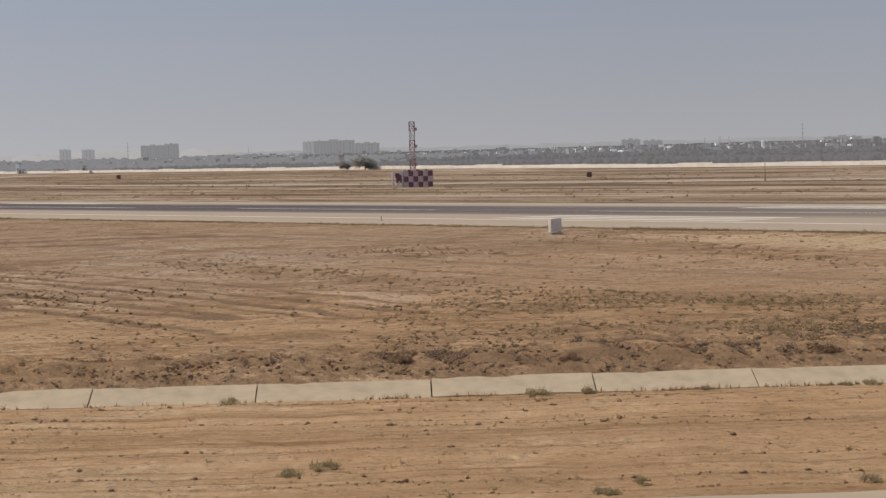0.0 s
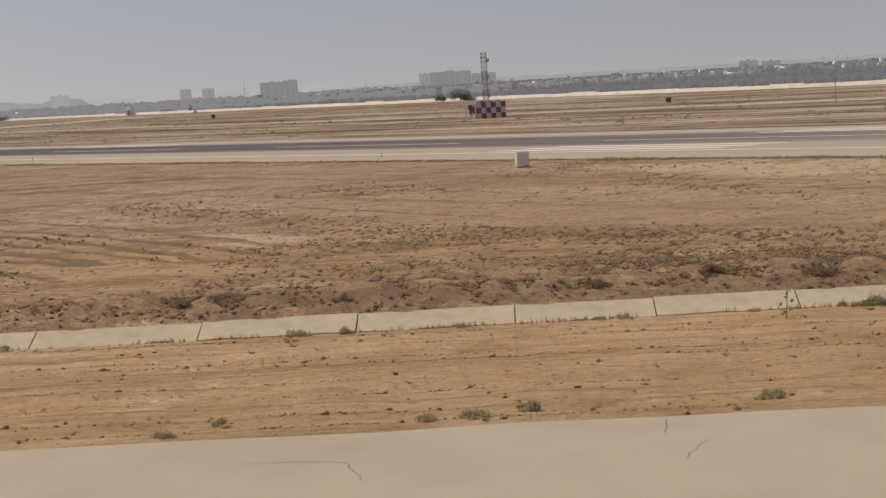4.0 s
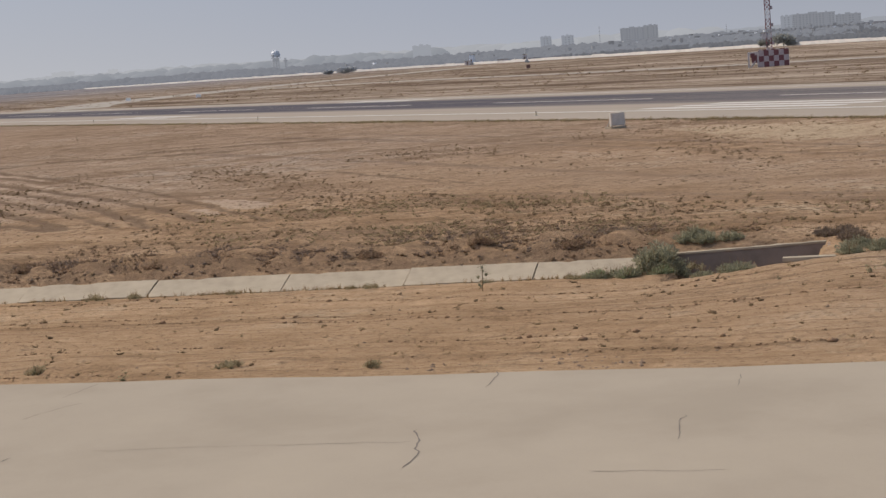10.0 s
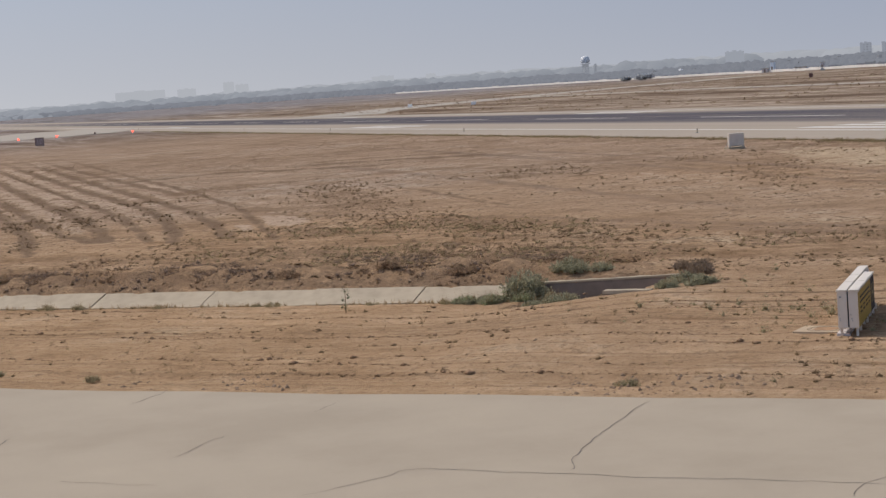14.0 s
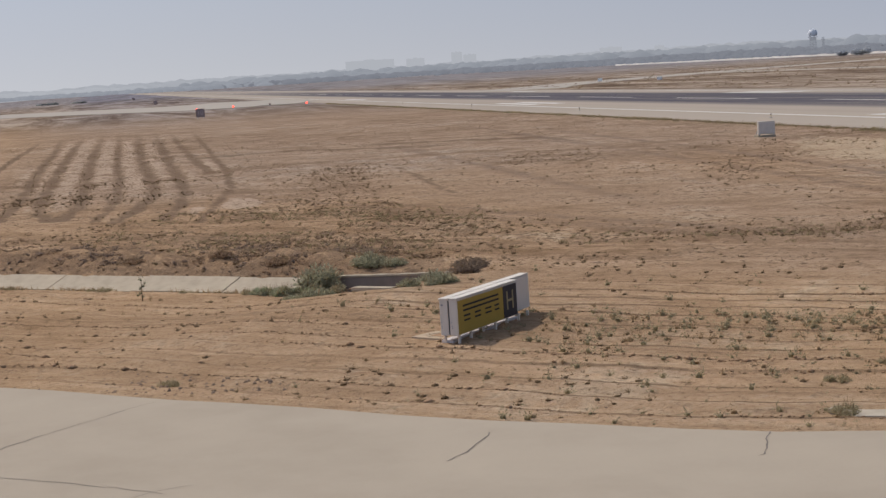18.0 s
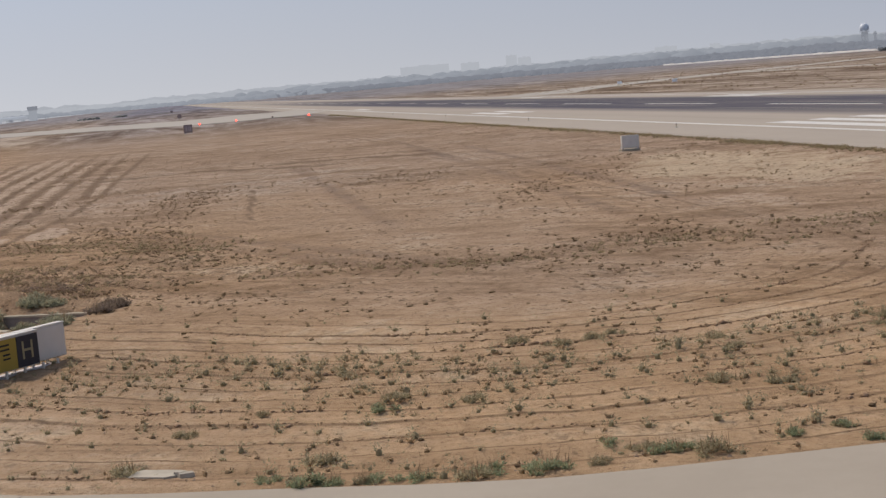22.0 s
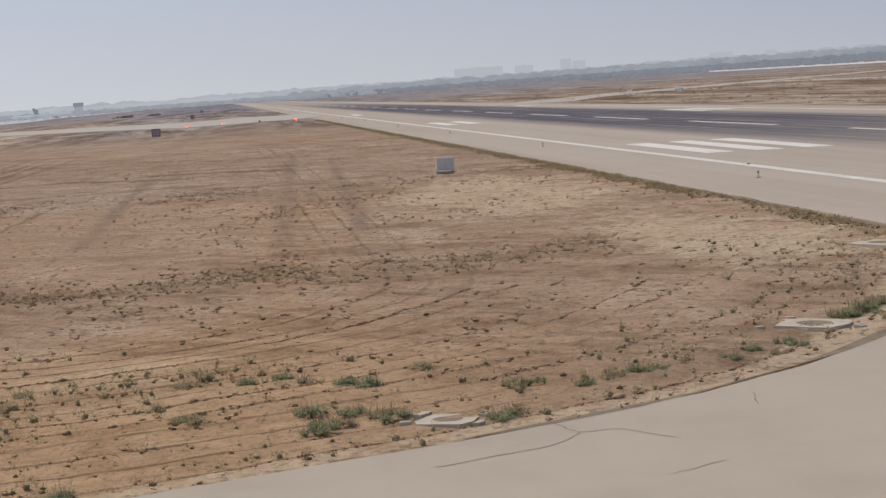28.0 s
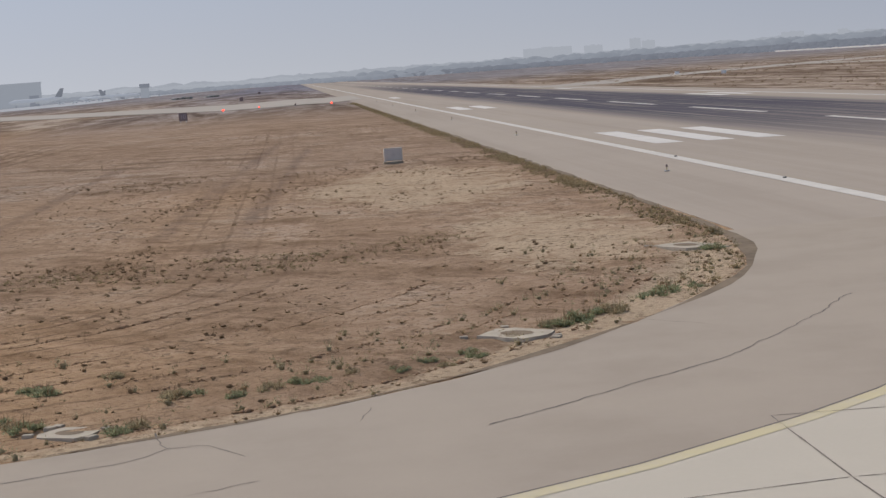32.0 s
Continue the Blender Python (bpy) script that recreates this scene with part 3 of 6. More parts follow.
def build_ground():
    gx = axis([(-4600, -1200, 200), (-1200, -400, 40), (-400, -160, 6), (-160, -100, 1.5), (-100, -45, 0.6), (-45, 16, 0.33), (16, 60, 4), (60, 400, 40), (400, 4600, 300)])
    gy = axis([(-4600, -400, 300), (-400, -60, 20), (-60, 10, 2), (10, 31, 0.33), (31, 51, 0.22), (51, 89.3, 0.33), (89.3, 160, 1.6), (160, 480, 5), (480, 1200, 40), (1200, 4600, 200)])
    X, Y = np.meshgrid(gx, gy)
    z = land(X, Y)
    d = rim_distance(X, Y)
    island = (Y < 89.3) & (d > 0)
    inner = island & (X > -160) & (Y > -60)
    rough = ripple(X, Y, np.where(inner, d, 0))
    a, s = drain(X, Y)
    # clods on the far bank of the drain
    bank = smooth(s, 0.3, 1.2) * (1 - smooth(s, 2.6, 4.5)) * (1 - smooth(a, 13, 17))
    rough = rough + bank * (0.16 * np.sin(X * 2.1 + np.sin(Y * 1.3)) * np.sin(Y * 2.4 + 1.7 * np.sin(X * 0.9)) + 0.07 * np.sin(X * 5.3 + 2 * np.sin(Y * 3.1)) * np.sin(Y * 4.7 + np.sin(X * 2.9)))
    still = (s > -1.6) & (s < 0.25) & (a < 15.5)
    rough = np.where(still, 0, rough)
    # the inlet pit at the end of the drain
    pit = (a > 11.7) & (a < 15.6) & (s < 0.0) & (s > -3.6)
    z = np.where(pit, -1.15, z + rough - 0.05 * np.where(inner, sum(band_field(X, Y, line, w, 0.3) for line, w in TRACKS[:6]), 0))
    paved = (~island & (X > -160)) & (d < -0.8) & (Y < 90) | ((Y > 88.9) & (Y < 146.2))
    z = np.where(paved, z - 0.16, z)
    n, m = X.shape
    i = np.arange(n * m).reshape(n, m)
    faces = np.stack([i[:-1, :-1], i[:-1, 1:], i[1:, 1:], i[1:, :-1]], -1).reshape(-1, 4)
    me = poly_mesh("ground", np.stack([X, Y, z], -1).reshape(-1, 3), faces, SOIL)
    wob = np.sin(X * 0.13 + 2 * np.sin(Y * 0.07)) * np.sin(Y * 0.11 + 1.3 * np.sin(X * 0.05))
    crest = np.sin(a * 0.9 + 1.3 * np.sin(a * 0.37))
    scrub = 1.12 * smooth(s, 0.0, 0.15) * (1 - smooth(s - 0.8 * crest, 2.2, 4.0)) * (1 - smooth(a, 9, 13)) * smooth(a, -13, -8)
    scrub = np.maximum(scrub, 0.72 * smooth(s, 1.0, 2.0) * (1 - smooth(s + 1.5 * wob, 7.5, 12.0)) * (1 - smooth(a, 12, 19)))
    scrub = np.maximum(scrub, smooth(s, -0.1, 0.1) * (1 - smooth(s + 1.2 * wob, 1.6, 5.5)) * (1 - smooth(a, 12, 19)))
    for line, w, k in SCRUB_BANDS:
        scrub = np.maximum(scrub, k * band_field(X, Y, line, w))
    scrub = np.maximum(scrub, 0.5 * smooth(wob, 0.25, 0.8) * smooth(Y, 20, 40))
    scrub = np.maximum(scrub, 1.05 * (1 - smooth(d + 0.5 * wob, 0.5, 1.5)) * smooth(-X, 8, 20) * smooth(Y, 84, 86))
    scrub = np.where(inner, np.maximum(scrub, 0.30 + 0.10 * smooth(d, 14, 20)), 0.30)
    sand = 1.0 * (1 - smooth(np.hypot((X + 46) / 25, (Y - 81.5) / 6.0) + 0.35 * wob, 0.4, 1.25)) + 0.95 * (1 - smooth(np.hypot((X + 20) / 15, (Y - 83.2) / 5) + 0.2 * wob, 0.5, 1.1))
    sand = np.maximum(sand, 0.5 * smooth(-wob, 0.3, 0.8) * smooth(d, 18, 26))
    sand = np.maximum(sand, 1.1 * (1 - smooth(d + 0.3 * wob, 0.4 + 1.0 * smooth(Y, 74, 82), 1.3 + 1.8 * smooth(Y, 74, 82))) * smooth(Y, 56, 66) * smooth(X, -22, -8))
    sand = np.where(inner, np.clip(sand, 0, 1.1), 0)
    # turning tracks of heavy vehicles in the soft ground
    wheel = np.zeros_like(X)
    for line, w in TRACKS:
        wheel = np.maximum(wheel, band_field(X, Y, line, w, 0.3))
    wheel = np.where(island, wheel * (1 - 0.85 * smooth(-X, 120, 225)), 0)
    pan = np.zeros_like(X)
    for cx, cy, rx, ry, k in PANS:
        pan = np.maximum(pan, k * (1 - smooth(np.hypot((X - cx) / rx, (Y - cy) / ry) + 0.2 * wob, 0.55, 1.15)))
    pan = np.where(island, pan * (1 - wheel), 0)
    rut = np.zeros_like(X)
    for ax, ay, bx, by, w in ((-130, 74.1, -18, 68.8, 0.55), (-110, 76.4, -24, 72.4, 0.45), (-100, 62.0, -30, 61.0, 0.6), (-62, 44.5, -14, 60.5, 0.45), (-58, 47.0, -12, 63.0, 0.45)):
        ex, ey = bx - ax, by - ay
        q = np.clip(((X - ax) * ex + (Y - ay) * ey) / (ex * ex + ey * ey), 0, 1)
        off = np.hypot(X - ax - q * ex, Y - ay - q * ey) + 0.3 * wob
        rut = np.maximum(rut, 0.62 * (1 - smooth(off, 0.3 * w, 1.3 * w)) * smooth(q, 0, 0.1) * (1 - smooth(q, 0.85, 1)))
    for name, value in (("rut", rut), ("rim", np.where(inner, d, 30.0)), ("lane", np.where(inner, (1 - smooth(d, 15, 22)) * (1 - 0.6 * smooth(Y, 64, 76)), 0.0)),
                        ("wheel", wheel), ("pan", pan), ("haze_grey", smooth(-X - 0.25 * Y, 420, 1100)), ("field", np.where(Y > 140, 1.0, np.where((d > 0) | (X < -420), 0.95 * smooth(-X, 170, 340), 0.0))), ("scrub", scrub), ("sand", sand), ("mottle", np.where(inner, 0.20 + 0.62 * (1 - 0.7 * (1 - smooth(np.hypot((X + 41) / 22, (Y - 60) / 8.5), 0.6, 1.2))) * np.maximum(smooth(d, 15, 21), smooth(s, 0.0, 0.6)) * (1 - 0.45 * smooth(-X, 45, 65) * (1 - smooth(-X, 85, 120)) * (1 - smooth(Y, 50, 60))), 0.85)), ("hazed_town", smooth(Y - 0.13 * np.abs(X), 345, 375) * (Y > 300)), ("furrow", np.where(inner, (1 - smooth(d + 2 * wob, 15, 20)) * (1 - smooth(Y, 68, 78)) * (0.42 + 0.58 * smooth(Y, 40, 52)), 0.0)), ("loam", np.where(island, 0.3 + 0.14 * smooth(Y, 36, 43) * (1 - smooth(Y, 50, 56)) * smooth(X, -22, -12) - 0.12 * (1 - smooth(d, 6, 12)) * smooth(Y, 50, 56) * (1 - smooth(Y, 72, 80)) + 0.7 * np.maximum(smooth(-X + 6 * wob, 28, 75) * smooth(Y, 20, 42), np.maximum(0.25 * smooth(s, 1, 5) * (1 - smooth(a, 11, 17)), np.maximum(0.7 * smooth(Y + 3 * wob, 44, 62) * smooth(d, 13, 22), 0.75 * smooth(Y + 3 * wob, 63, 74)))), 0.4))):
        at = me.attributes.new(name, "FLOAT", "POINT")
        at.data.foreach_set("value", value.astype(np.float32).ravel())
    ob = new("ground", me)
    return tagged(ob, "bare tan airfield soil with wheel lanes and dry scrub litter", "ground", kind="structure")


build_ground()


def sheet(name, rows, material, lift=0.0, skirt=0.0):
    """A strip surface laid over the land; rows of equally many places across."""
    rows = np.asarray(rows, float)
    n, m, _ = rows.shape
    z = land_paved(rows[..., 0], rows[..., 1]) + lift
    v = np.concatenate([rows, z[..., None]], -1).reshape(-1, 3)
    i = np.arange(n * m).reshape(n, m)
    f = np.stack([i[:-1, :-1], i[1:, :-1], i[1:, 1:], i[:-1, 1:]], -1).reshape(-1, 4)
    if skirt:
        rim_, low = v[i[:, 0]], v[i[:, 0]] - (0, 0, skirt)
        j, k = len(v) + np.arange(n), len(v) + n + np.arange(n)
        f = np.concatenate([f, np.stack([j[:-1], k[:-1], k[1:], j[1:]], -1)])
        v = np.concatenate([v, rim_, low])
    return poly_mesh(name, v, f, material)


def land_paved(x, y):
    """Height of the paved surfaces: the land without the drain's hollow."""
    x, y = np.asarray(x, float), np.asarray(y, float)
    z = np.interp(y, [60, 85, 95, 146.5, 230, 400, 900], [0, 0.2, 0.31, -0.70, -0.95, -0.9, -0.8])
    return z + np.interp(x, [-400, -250, -70, -30], [0.45, 0.40, 0.16, 0]) * (1 - smooth(y, 74, 88)) + 0.015 - 0.55 * smooth(y, 150, 225) * (1 - smooth(-x, 270, 420))


def rim_normals(line):
    t = np.gradient(line, axis=0)
    t /= np.linalg.norm(t, axis=1)[:, None]
    return np.stack([t[:, 1], -t[:, 0]], 1)     # away from the soil


bend = RIM[RIM[:, 0] > -165]
bend = bend[: np.argmax((bend[:, 1] > 87.9)) + 1]
out = rim_normals(bend)
uneven = 0.07 * np.sin(np.arange(len(bend)) * 1.7) + 0.05 * np.sin(np.arange(len(bend)) * 0.63)
wide = np.interp(bend[:, 1], [40, 68], [11.0, 8.1])[:, None]     # the shoulder narrows in the bend
across = [0, 0.04, 0.3, 0.6, 0.8, 1.0]
strip = np.stack([bend + out * (w * wide + (uneven[:, None] if w == 0 else 0)) for w in across], 1)
strip[..., 1] = np.minimum(strip[..., 1], 94.4)
shoulder = tagged(new("taxiway_shoulder", sheet("taxiway_shoulder", strip, SHOULDER, 0.0, 0.2)),
                  "tan asphalt taxiway shoulder with long cracks", "pavement", kind="structure")
turning = bend[:, 1] < 86.5
bend, out, wide = bend[turning], out[turning], wide[turning]
inner = np.stack([bend + out * w for w in (wide - 0.25, wide + 6, wide + 16, wide + 36)], 1)
inner[..., 1] = np.minimum(inner[..., 1], 93.6 + 0.02 * np.arange(4))
taxiway = tagged(new("taxiway", sheet("taxiway", inner, CONCRETE, 0.0)), "pale concrete taxiway slabs inside the yellow edge line", "taxiway", kind="structure")
edge = np.stack([bend + out * w for w in (wide - 0.225, wide - 0.05, wide + 0.12)], 1)
part("edge_line", sheet("edge_line", edge, WORN_YELLOW, 0.006), None, taxiway, "worn yellow taxiway edge line")
edge = np.stack([bend + out * w for w in (wide - 0.28, wide - 0.22)], 1)
part("edge_gap", sheet("edge_gap", edge, CRACK, 0.008), None, taxiway, "dark joint beside the yellow line")


def ribbon(points, width, z_lift, material, name, parent, wander=0.0, seed=0):
    """A thin strip along a wandering line on the paving."""
    r = np.random.default_rng(seed)
    line = catmull(points, 0.16)
    n = np.gradient(line, axis=0)
    n /= np.linalg.norm(n, axis=1)[:, None] + 1e-9
    n = np.stack([-n[:, 1], n[:, 0]], 1)
    drift = np.cumsum(r.normal(0, 1, len(line)))
    drift -= np.linspace(drift[0], drift[-1], len(line))
    line = line + n * (drift * wander)[:, None]
    w = width * (0.45 + 0.75 * r.random(len(line)))
    w[0] = w[-1] = width * 0.2
    rows = np.stack([line + n * w[:, None] / 2, line - n * w[:, None] / 2], 1)
    return part(name, sheet(name, rows, material, z_lift), None, parent)


# crumbled dark rim round the bend and along the runway
edge = RIM[(RIM[:, 1] > 70) & (RIM[:, 0] > -320)]
n_rim = rim_normals(edge)
wave = 0.08 * np.sin(np.arange(len(edge)) * 1.3) + 0.06 * np.sin(np.arange(len(edge)) * 0.47)
wide_rim = np.interp(edge[:, 1], [70, 77, 84, 87.9, 88.3], [-0.1, -0.05, 0.18, 0.2, 0.15])
part("crumbled_rim", sheet("crumbled_rim", np.stack([edge - n_rim * (0.12 + wave[:, None]), edge + n_rim * (wide_rim + wave)[:, None]], 1), RIM_DIRT, 0.004), None, shoulder, "dark crumbled asphalt along the rim")
crack_count = 0


def crack(points, width=0.029):
    global crack_count
    width *= 0.7
    crack_count += 1
    return ribbon(points, width, 0.005, CRACK, "crack", shoulder, 0.028, crack_count)


crack([(-11.04, 26.81), (-11.89, 27.76)])
crack([(-6.02, 25.73), (-4.51, 27.45), (-2.98, 29.07), (-2.56, 29.59)], 0.02)
crack([(-3.25, 30.07), (-2.16, 29.57), (-1.15, 28.69)], 0.045)
crack([(-6.47, 33.48), (-5.28, 32.53)], 0.03)
crack([(0.99, 30.44), (2.39, 31.74)], 0.02)
crack([(-0.84, 33.45), (0.42, 32.36)], 0.025)
crack([(-6.12, 24.06), (-6.65, 24.61)])
crack([(-1.90, 35.32), (-2.69, 36.02)])
crack([(4.42, 33.49), (4.00, 34.95), (3.72, 35.30), (5.42, 36.82), (8.75, 40.42)])
crack([(1.26, 40.54), (2.36, 39.39), (4.21, 37.97), (5.34, 37.30)])
crack([(6.84, 45.57), (8.12, 44.92), (8.60, 44.52)], 0.045)
crack([(9.03, 39.76), (8.70, 40.13), (8.37, 40.84)])
crack([(10.35, 48.67), (9.74, 49.02), (8.92, 49.44)], 0.04)
crack([(15.98, 69.64), (15.98, 70.94)])
crack([(9.66, 72.29), (11.05, 72.63), (11.15, 73.26), (12.37, 73.86)], 0.04)
crack([(11.05, 72.63), (11.92, 71.73), (12.53, 70.04)], 0.04)
crack([(9.30, 75.96), (10.51, 75.72)], 0.03)
crack([(14.61, 73.05), (14.12, 74.12)])
crack([(11.80, 77.74), (10.24, 79.80), (8.87, 81.27), (7.43, 82.66), (5.24, 84.47), (1.40, 87.18)], 0.06)
crack([(1.96, 81.83), (3.92, 83.35)], 0.03)
crack([(-15.2, 21.5), (-13.9, 22.6), (-12.6, 21.9)])
crack([(-10.2, 26.9), (-9.6, 25.6)])
for c0, c1 in (((13.18, 81.98), (17.4, 81.9)), ((17.4, 81.9), (24, 82.0)), ((13.2, 82.0), (14.0, 88.5)), ((17.4, 81.9), (18.2, 74.0)), ((17.4, 81.9), (18.0, 90.0))):
    ribbon([c0, c1], 0.03, 0.006, CRACK, "slab_joint", taxiway, 0.002, 99)

# ---- runway ----
RX = axis([(-4400, -600, 200), (-600, 60, 20), (60, 420, 60)])
RY = np.array([88.4, 91, 95, 104, 117.5, 131, 146.5])
strip = np.stack([np.stack([np.full_like(RY, x), RY], 1) for x in RX])
runway = tagged(new("runway", sheet("runway", strip, RUNWAY, -0.004, 0.2)), "grey-tan runway with dark tyre rubber along its middle", "runway", kind="structure")


def mark(x0, x1, y0, y1, name, label=""):
    xs = axis([(x0, x1, max(2.0, (x1 - x0) / 200))])
    rows = np.stack([np.array([(x, y0), (x, y1)]) for x in xs])
    return part(name, sheet(name, rows, BRIGHT_MARKING if name == "touchdown_bar" else MARKING, 0.008), None, runway, label)


mark(-3800, 40, 94.65, 95.35, "side_line", "white runway side line")
mark(-3800, 40, 139.65, 140.35, "side_line", "white runway side line")
for k in range(-1, 40):
    mark(-98.2 - 48.4 * k, -68.6 - 48.4 * k, 117.1, 117.9, "centre_dash")
for x0, n in ((-91.5, 3), (-218.0, 2), (-370.0, 1)):
    for k in range(n):
        w0 = 97.4 + 3.25 * k
        mark(x0, x0 + 22.5, w0, w0 + 1.8, "touchdown_bar")
        mark(x0, x0 + 22.5, 235 - w0 - 1.8, 235 - w0, "touchdown_bar")

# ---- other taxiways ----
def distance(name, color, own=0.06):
    """The far backdrop: haze painted in as an even glow; a little of its own tone is left."""
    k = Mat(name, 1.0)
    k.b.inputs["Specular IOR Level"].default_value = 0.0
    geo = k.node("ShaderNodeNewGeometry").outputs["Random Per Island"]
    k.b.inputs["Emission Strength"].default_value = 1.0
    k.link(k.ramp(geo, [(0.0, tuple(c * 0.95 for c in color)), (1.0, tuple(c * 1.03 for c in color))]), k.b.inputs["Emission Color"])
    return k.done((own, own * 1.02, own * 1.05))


# apron concrete with its haze painted as emission
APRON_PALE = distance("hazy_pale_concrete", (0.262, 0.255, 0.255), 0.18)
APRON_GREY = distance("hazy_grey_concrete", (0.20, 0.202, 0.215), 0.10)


def band(name, points, width, label, material=EXIT):
    line = catmull(points, 12)
    n = rim_normals(line)
    rows = np.stack([line + n * w for w in (-width / 2, 0, width / 2)], 1)
    return tagged(new(name, sheet(name, rows, material, 0.05, 0.2)), label, "taxiway", kind="structure")


band("taxiway_far", [(-390, 143), (-432, 160), (-480, 196), (-525, 246), (-562, 300), (-600, 375)], 24, "pale exit taxiway beyond the runway")
band("service_road", [(-540, 236), (-250, 250), (-60, 268), (200, 300)], 7, "thin pale service road through the far fields")
def even(points, n):
    """n places along a line of corners."""
    p = np.array(points, float)
    q = np.linspace(0, len(p) - 1, n)
    return np.stack([np.interp(q, np.arange(len(p)), p[:, k]) for k in (0, 1)], 1)


near_side = even([(-1000, -240), (-620, -70), (-450, 5), (-395, 38), (-345, 60), (-335, 72), (-350, 82), (-372, 88.4), (-380, 92)], 129)
far_side = even([(-1100, -240), (-730, -75), (-560, -8), (-500, 28), (-445, 60), (-450, 72), (-458, 82), (-466, 88.4), (-475, 92)], 129)
tagged(new("taxiway_cross", sheet("taxiway_cross", np.stack([near_side + (far_side - near_side) * w for w in np.linspace(0, 1, 17)], 1), EXIT, 0.06, 0.2)),
       "pale crossing taxiway with a red stop bar", "taxiway", kind="structure")
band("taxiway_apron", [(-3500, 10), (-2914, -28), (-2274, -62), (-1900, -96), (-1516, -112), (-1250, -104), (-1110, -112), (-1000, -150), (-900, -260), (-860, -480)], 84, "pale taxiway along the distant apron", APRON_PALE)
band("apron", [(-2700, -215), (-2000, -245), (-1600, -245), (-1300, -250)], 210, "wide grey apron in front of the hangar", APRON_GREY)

# ---- the concrete-lined drain ----
def drain_place(a, s, z=0.0):
    p = BANK_FROM + BANK_WAY * a + BANK_OUT * s
    return Vector((p[0], p[1], z))


DRAIN_TURN = math.degrees(math.atan2(BANK_WAY[1], BANK_WAY[0]))
lining = tagged(new("drain"), "open drain lined with pale weathered concrete slabs", "drain")
lining.matrix_basis = pose(BANK_FROM[0], BANK_FROM[1], 0, 0, 0, DRAIN_TURN)


def lining_slab(length, seed):
    """One sloping slab with chipped upper edge."""
    r = np.random.default_rng(seed)
    n = 14
    xs = np.linspace(0.016, length - 0.016, n)
    bm = bmesh.new()
    rings = []
    for k, x in enumerate(xs):
        chip = 0.008 * r.random() + (0.035 if r.random() < 0.08 else 0)
        tilt = 0.01 * math.sin(k * 0.9 + seed)
        prof = [(0.02 - chip, -0.33 - chip), (-0.45, -0.495 + tilt * 0.5), (-0.98, -0.69 + tilt), (-0.98, -0.85), (0.02 - chip, -0.45)]
        rings.append([bm.verts.new((x, s, z)) for s, z in prof])
    for p, q in zip(rings, rings[1:]):
        for k in range(5):
            bm.faces.new((p[k], q[k], q[(k + 1) % 5], p[(k + 1) % 5]))
    bm.faces.new(rings[0][::-1])
    bm.faces.new(rings[-1])
    bmesh.ops.recalc_face_normals(bm, faces=bm.faces)
    return mesh_of("slab", bm, SLAB)


slab_meshes = [lining_slab(w, k) for k, w in enumerate((4.22, 4.0, 3.78, 3.75))]
joints = [-34.2, -30.0, -25.8, -21.6, -17.2, -12.9, -8.35, -4.1, 0.13, 3.85, 7.62, 11.4]
for k, (a0, a1) in enumerate(zip(joints, joints[1:])):
    me = slab_meshes[k % 3] if a1 - a0 > 3.9 else slab_meshes[3 if k % 2 else 2]
    ob = part("slab", me, None, lining)
    ob.matrix_basis = pose(a0 + 0.01, 0, 0.012 * math.sin(k * 2.3), 0, 0.25 * math.sin(k * 1.7), 0.2 * math.sin(k))
    wide = max(v.co.x for v in me.vertices) + 0.016
    ob.scale = ((a1 - a0) / wide, 1, 1)

inlet = thing("culvert_inlet", BANK_FROM[0], BANK_FROM[1], 0, DRAIN_TURN, "concrete culvert inlet with dark walls at the drain's end", "culvert")
part("far_wall", boxed(11.55, 15.75, -0.08, 0.20, -1.2, -0.10, bevel=0.015), WALL_DARK, inlet, "dark concrete wall").matrix_basis = pose(0, 0, -0.633, 0, -2.05)
part("far_coping", boxed(11.5, 15.8, -0.11, 0.24, -0.10, -0.04, bevel=0.012), SLAB, inlet, "pale concrete coping").matrix_basis = pose(0, 0, -0.633, 0, -2.05)
part("near_wall", boxed(14.8, 16.02, -3.95, -3.72, -1.2, -0.13, bevel=0.015), WALL_DARK, inlet)
part("near_coping", boxed(14.75, 16.07, -4.0, -3.68, -0.13, -0.03, bevel=0.012), SLAB, inlet, "pale concrete coping")
part("end_wall", boxed(15.75, 15.98, -3.7, 0.2, -1.2, -0.12, bevel=0.015), WALL_DARK, inlet)
part("pit_floor", boxed(11.5, 15.8, -3.75, -0.05, -1.22, -1.12), WALL_DARK, inlet)


# ---- guidance sign by the taxiway ----
def letter(text, size, material, name, parent, label=""):
    cu = bpy.data.curves.new(name, "FONT")
    cu.body, cu.size, cu.extrude, cu.align_x, cu.align_y = text, size, 0.004, "CENTER", "CENTER"
    tmp = bpy.data.objects.new(name, cu)
    scene.collection.objects.link(tmp)
    bpy.context.view_layer.update()
    me = bpy.data.meshes.new_from_object(tmp)
    bpy.data.objects.remove(tmp)
    me.materials.clear()
    me.materials.append(material)
    return part(name, me, None, parent, label)


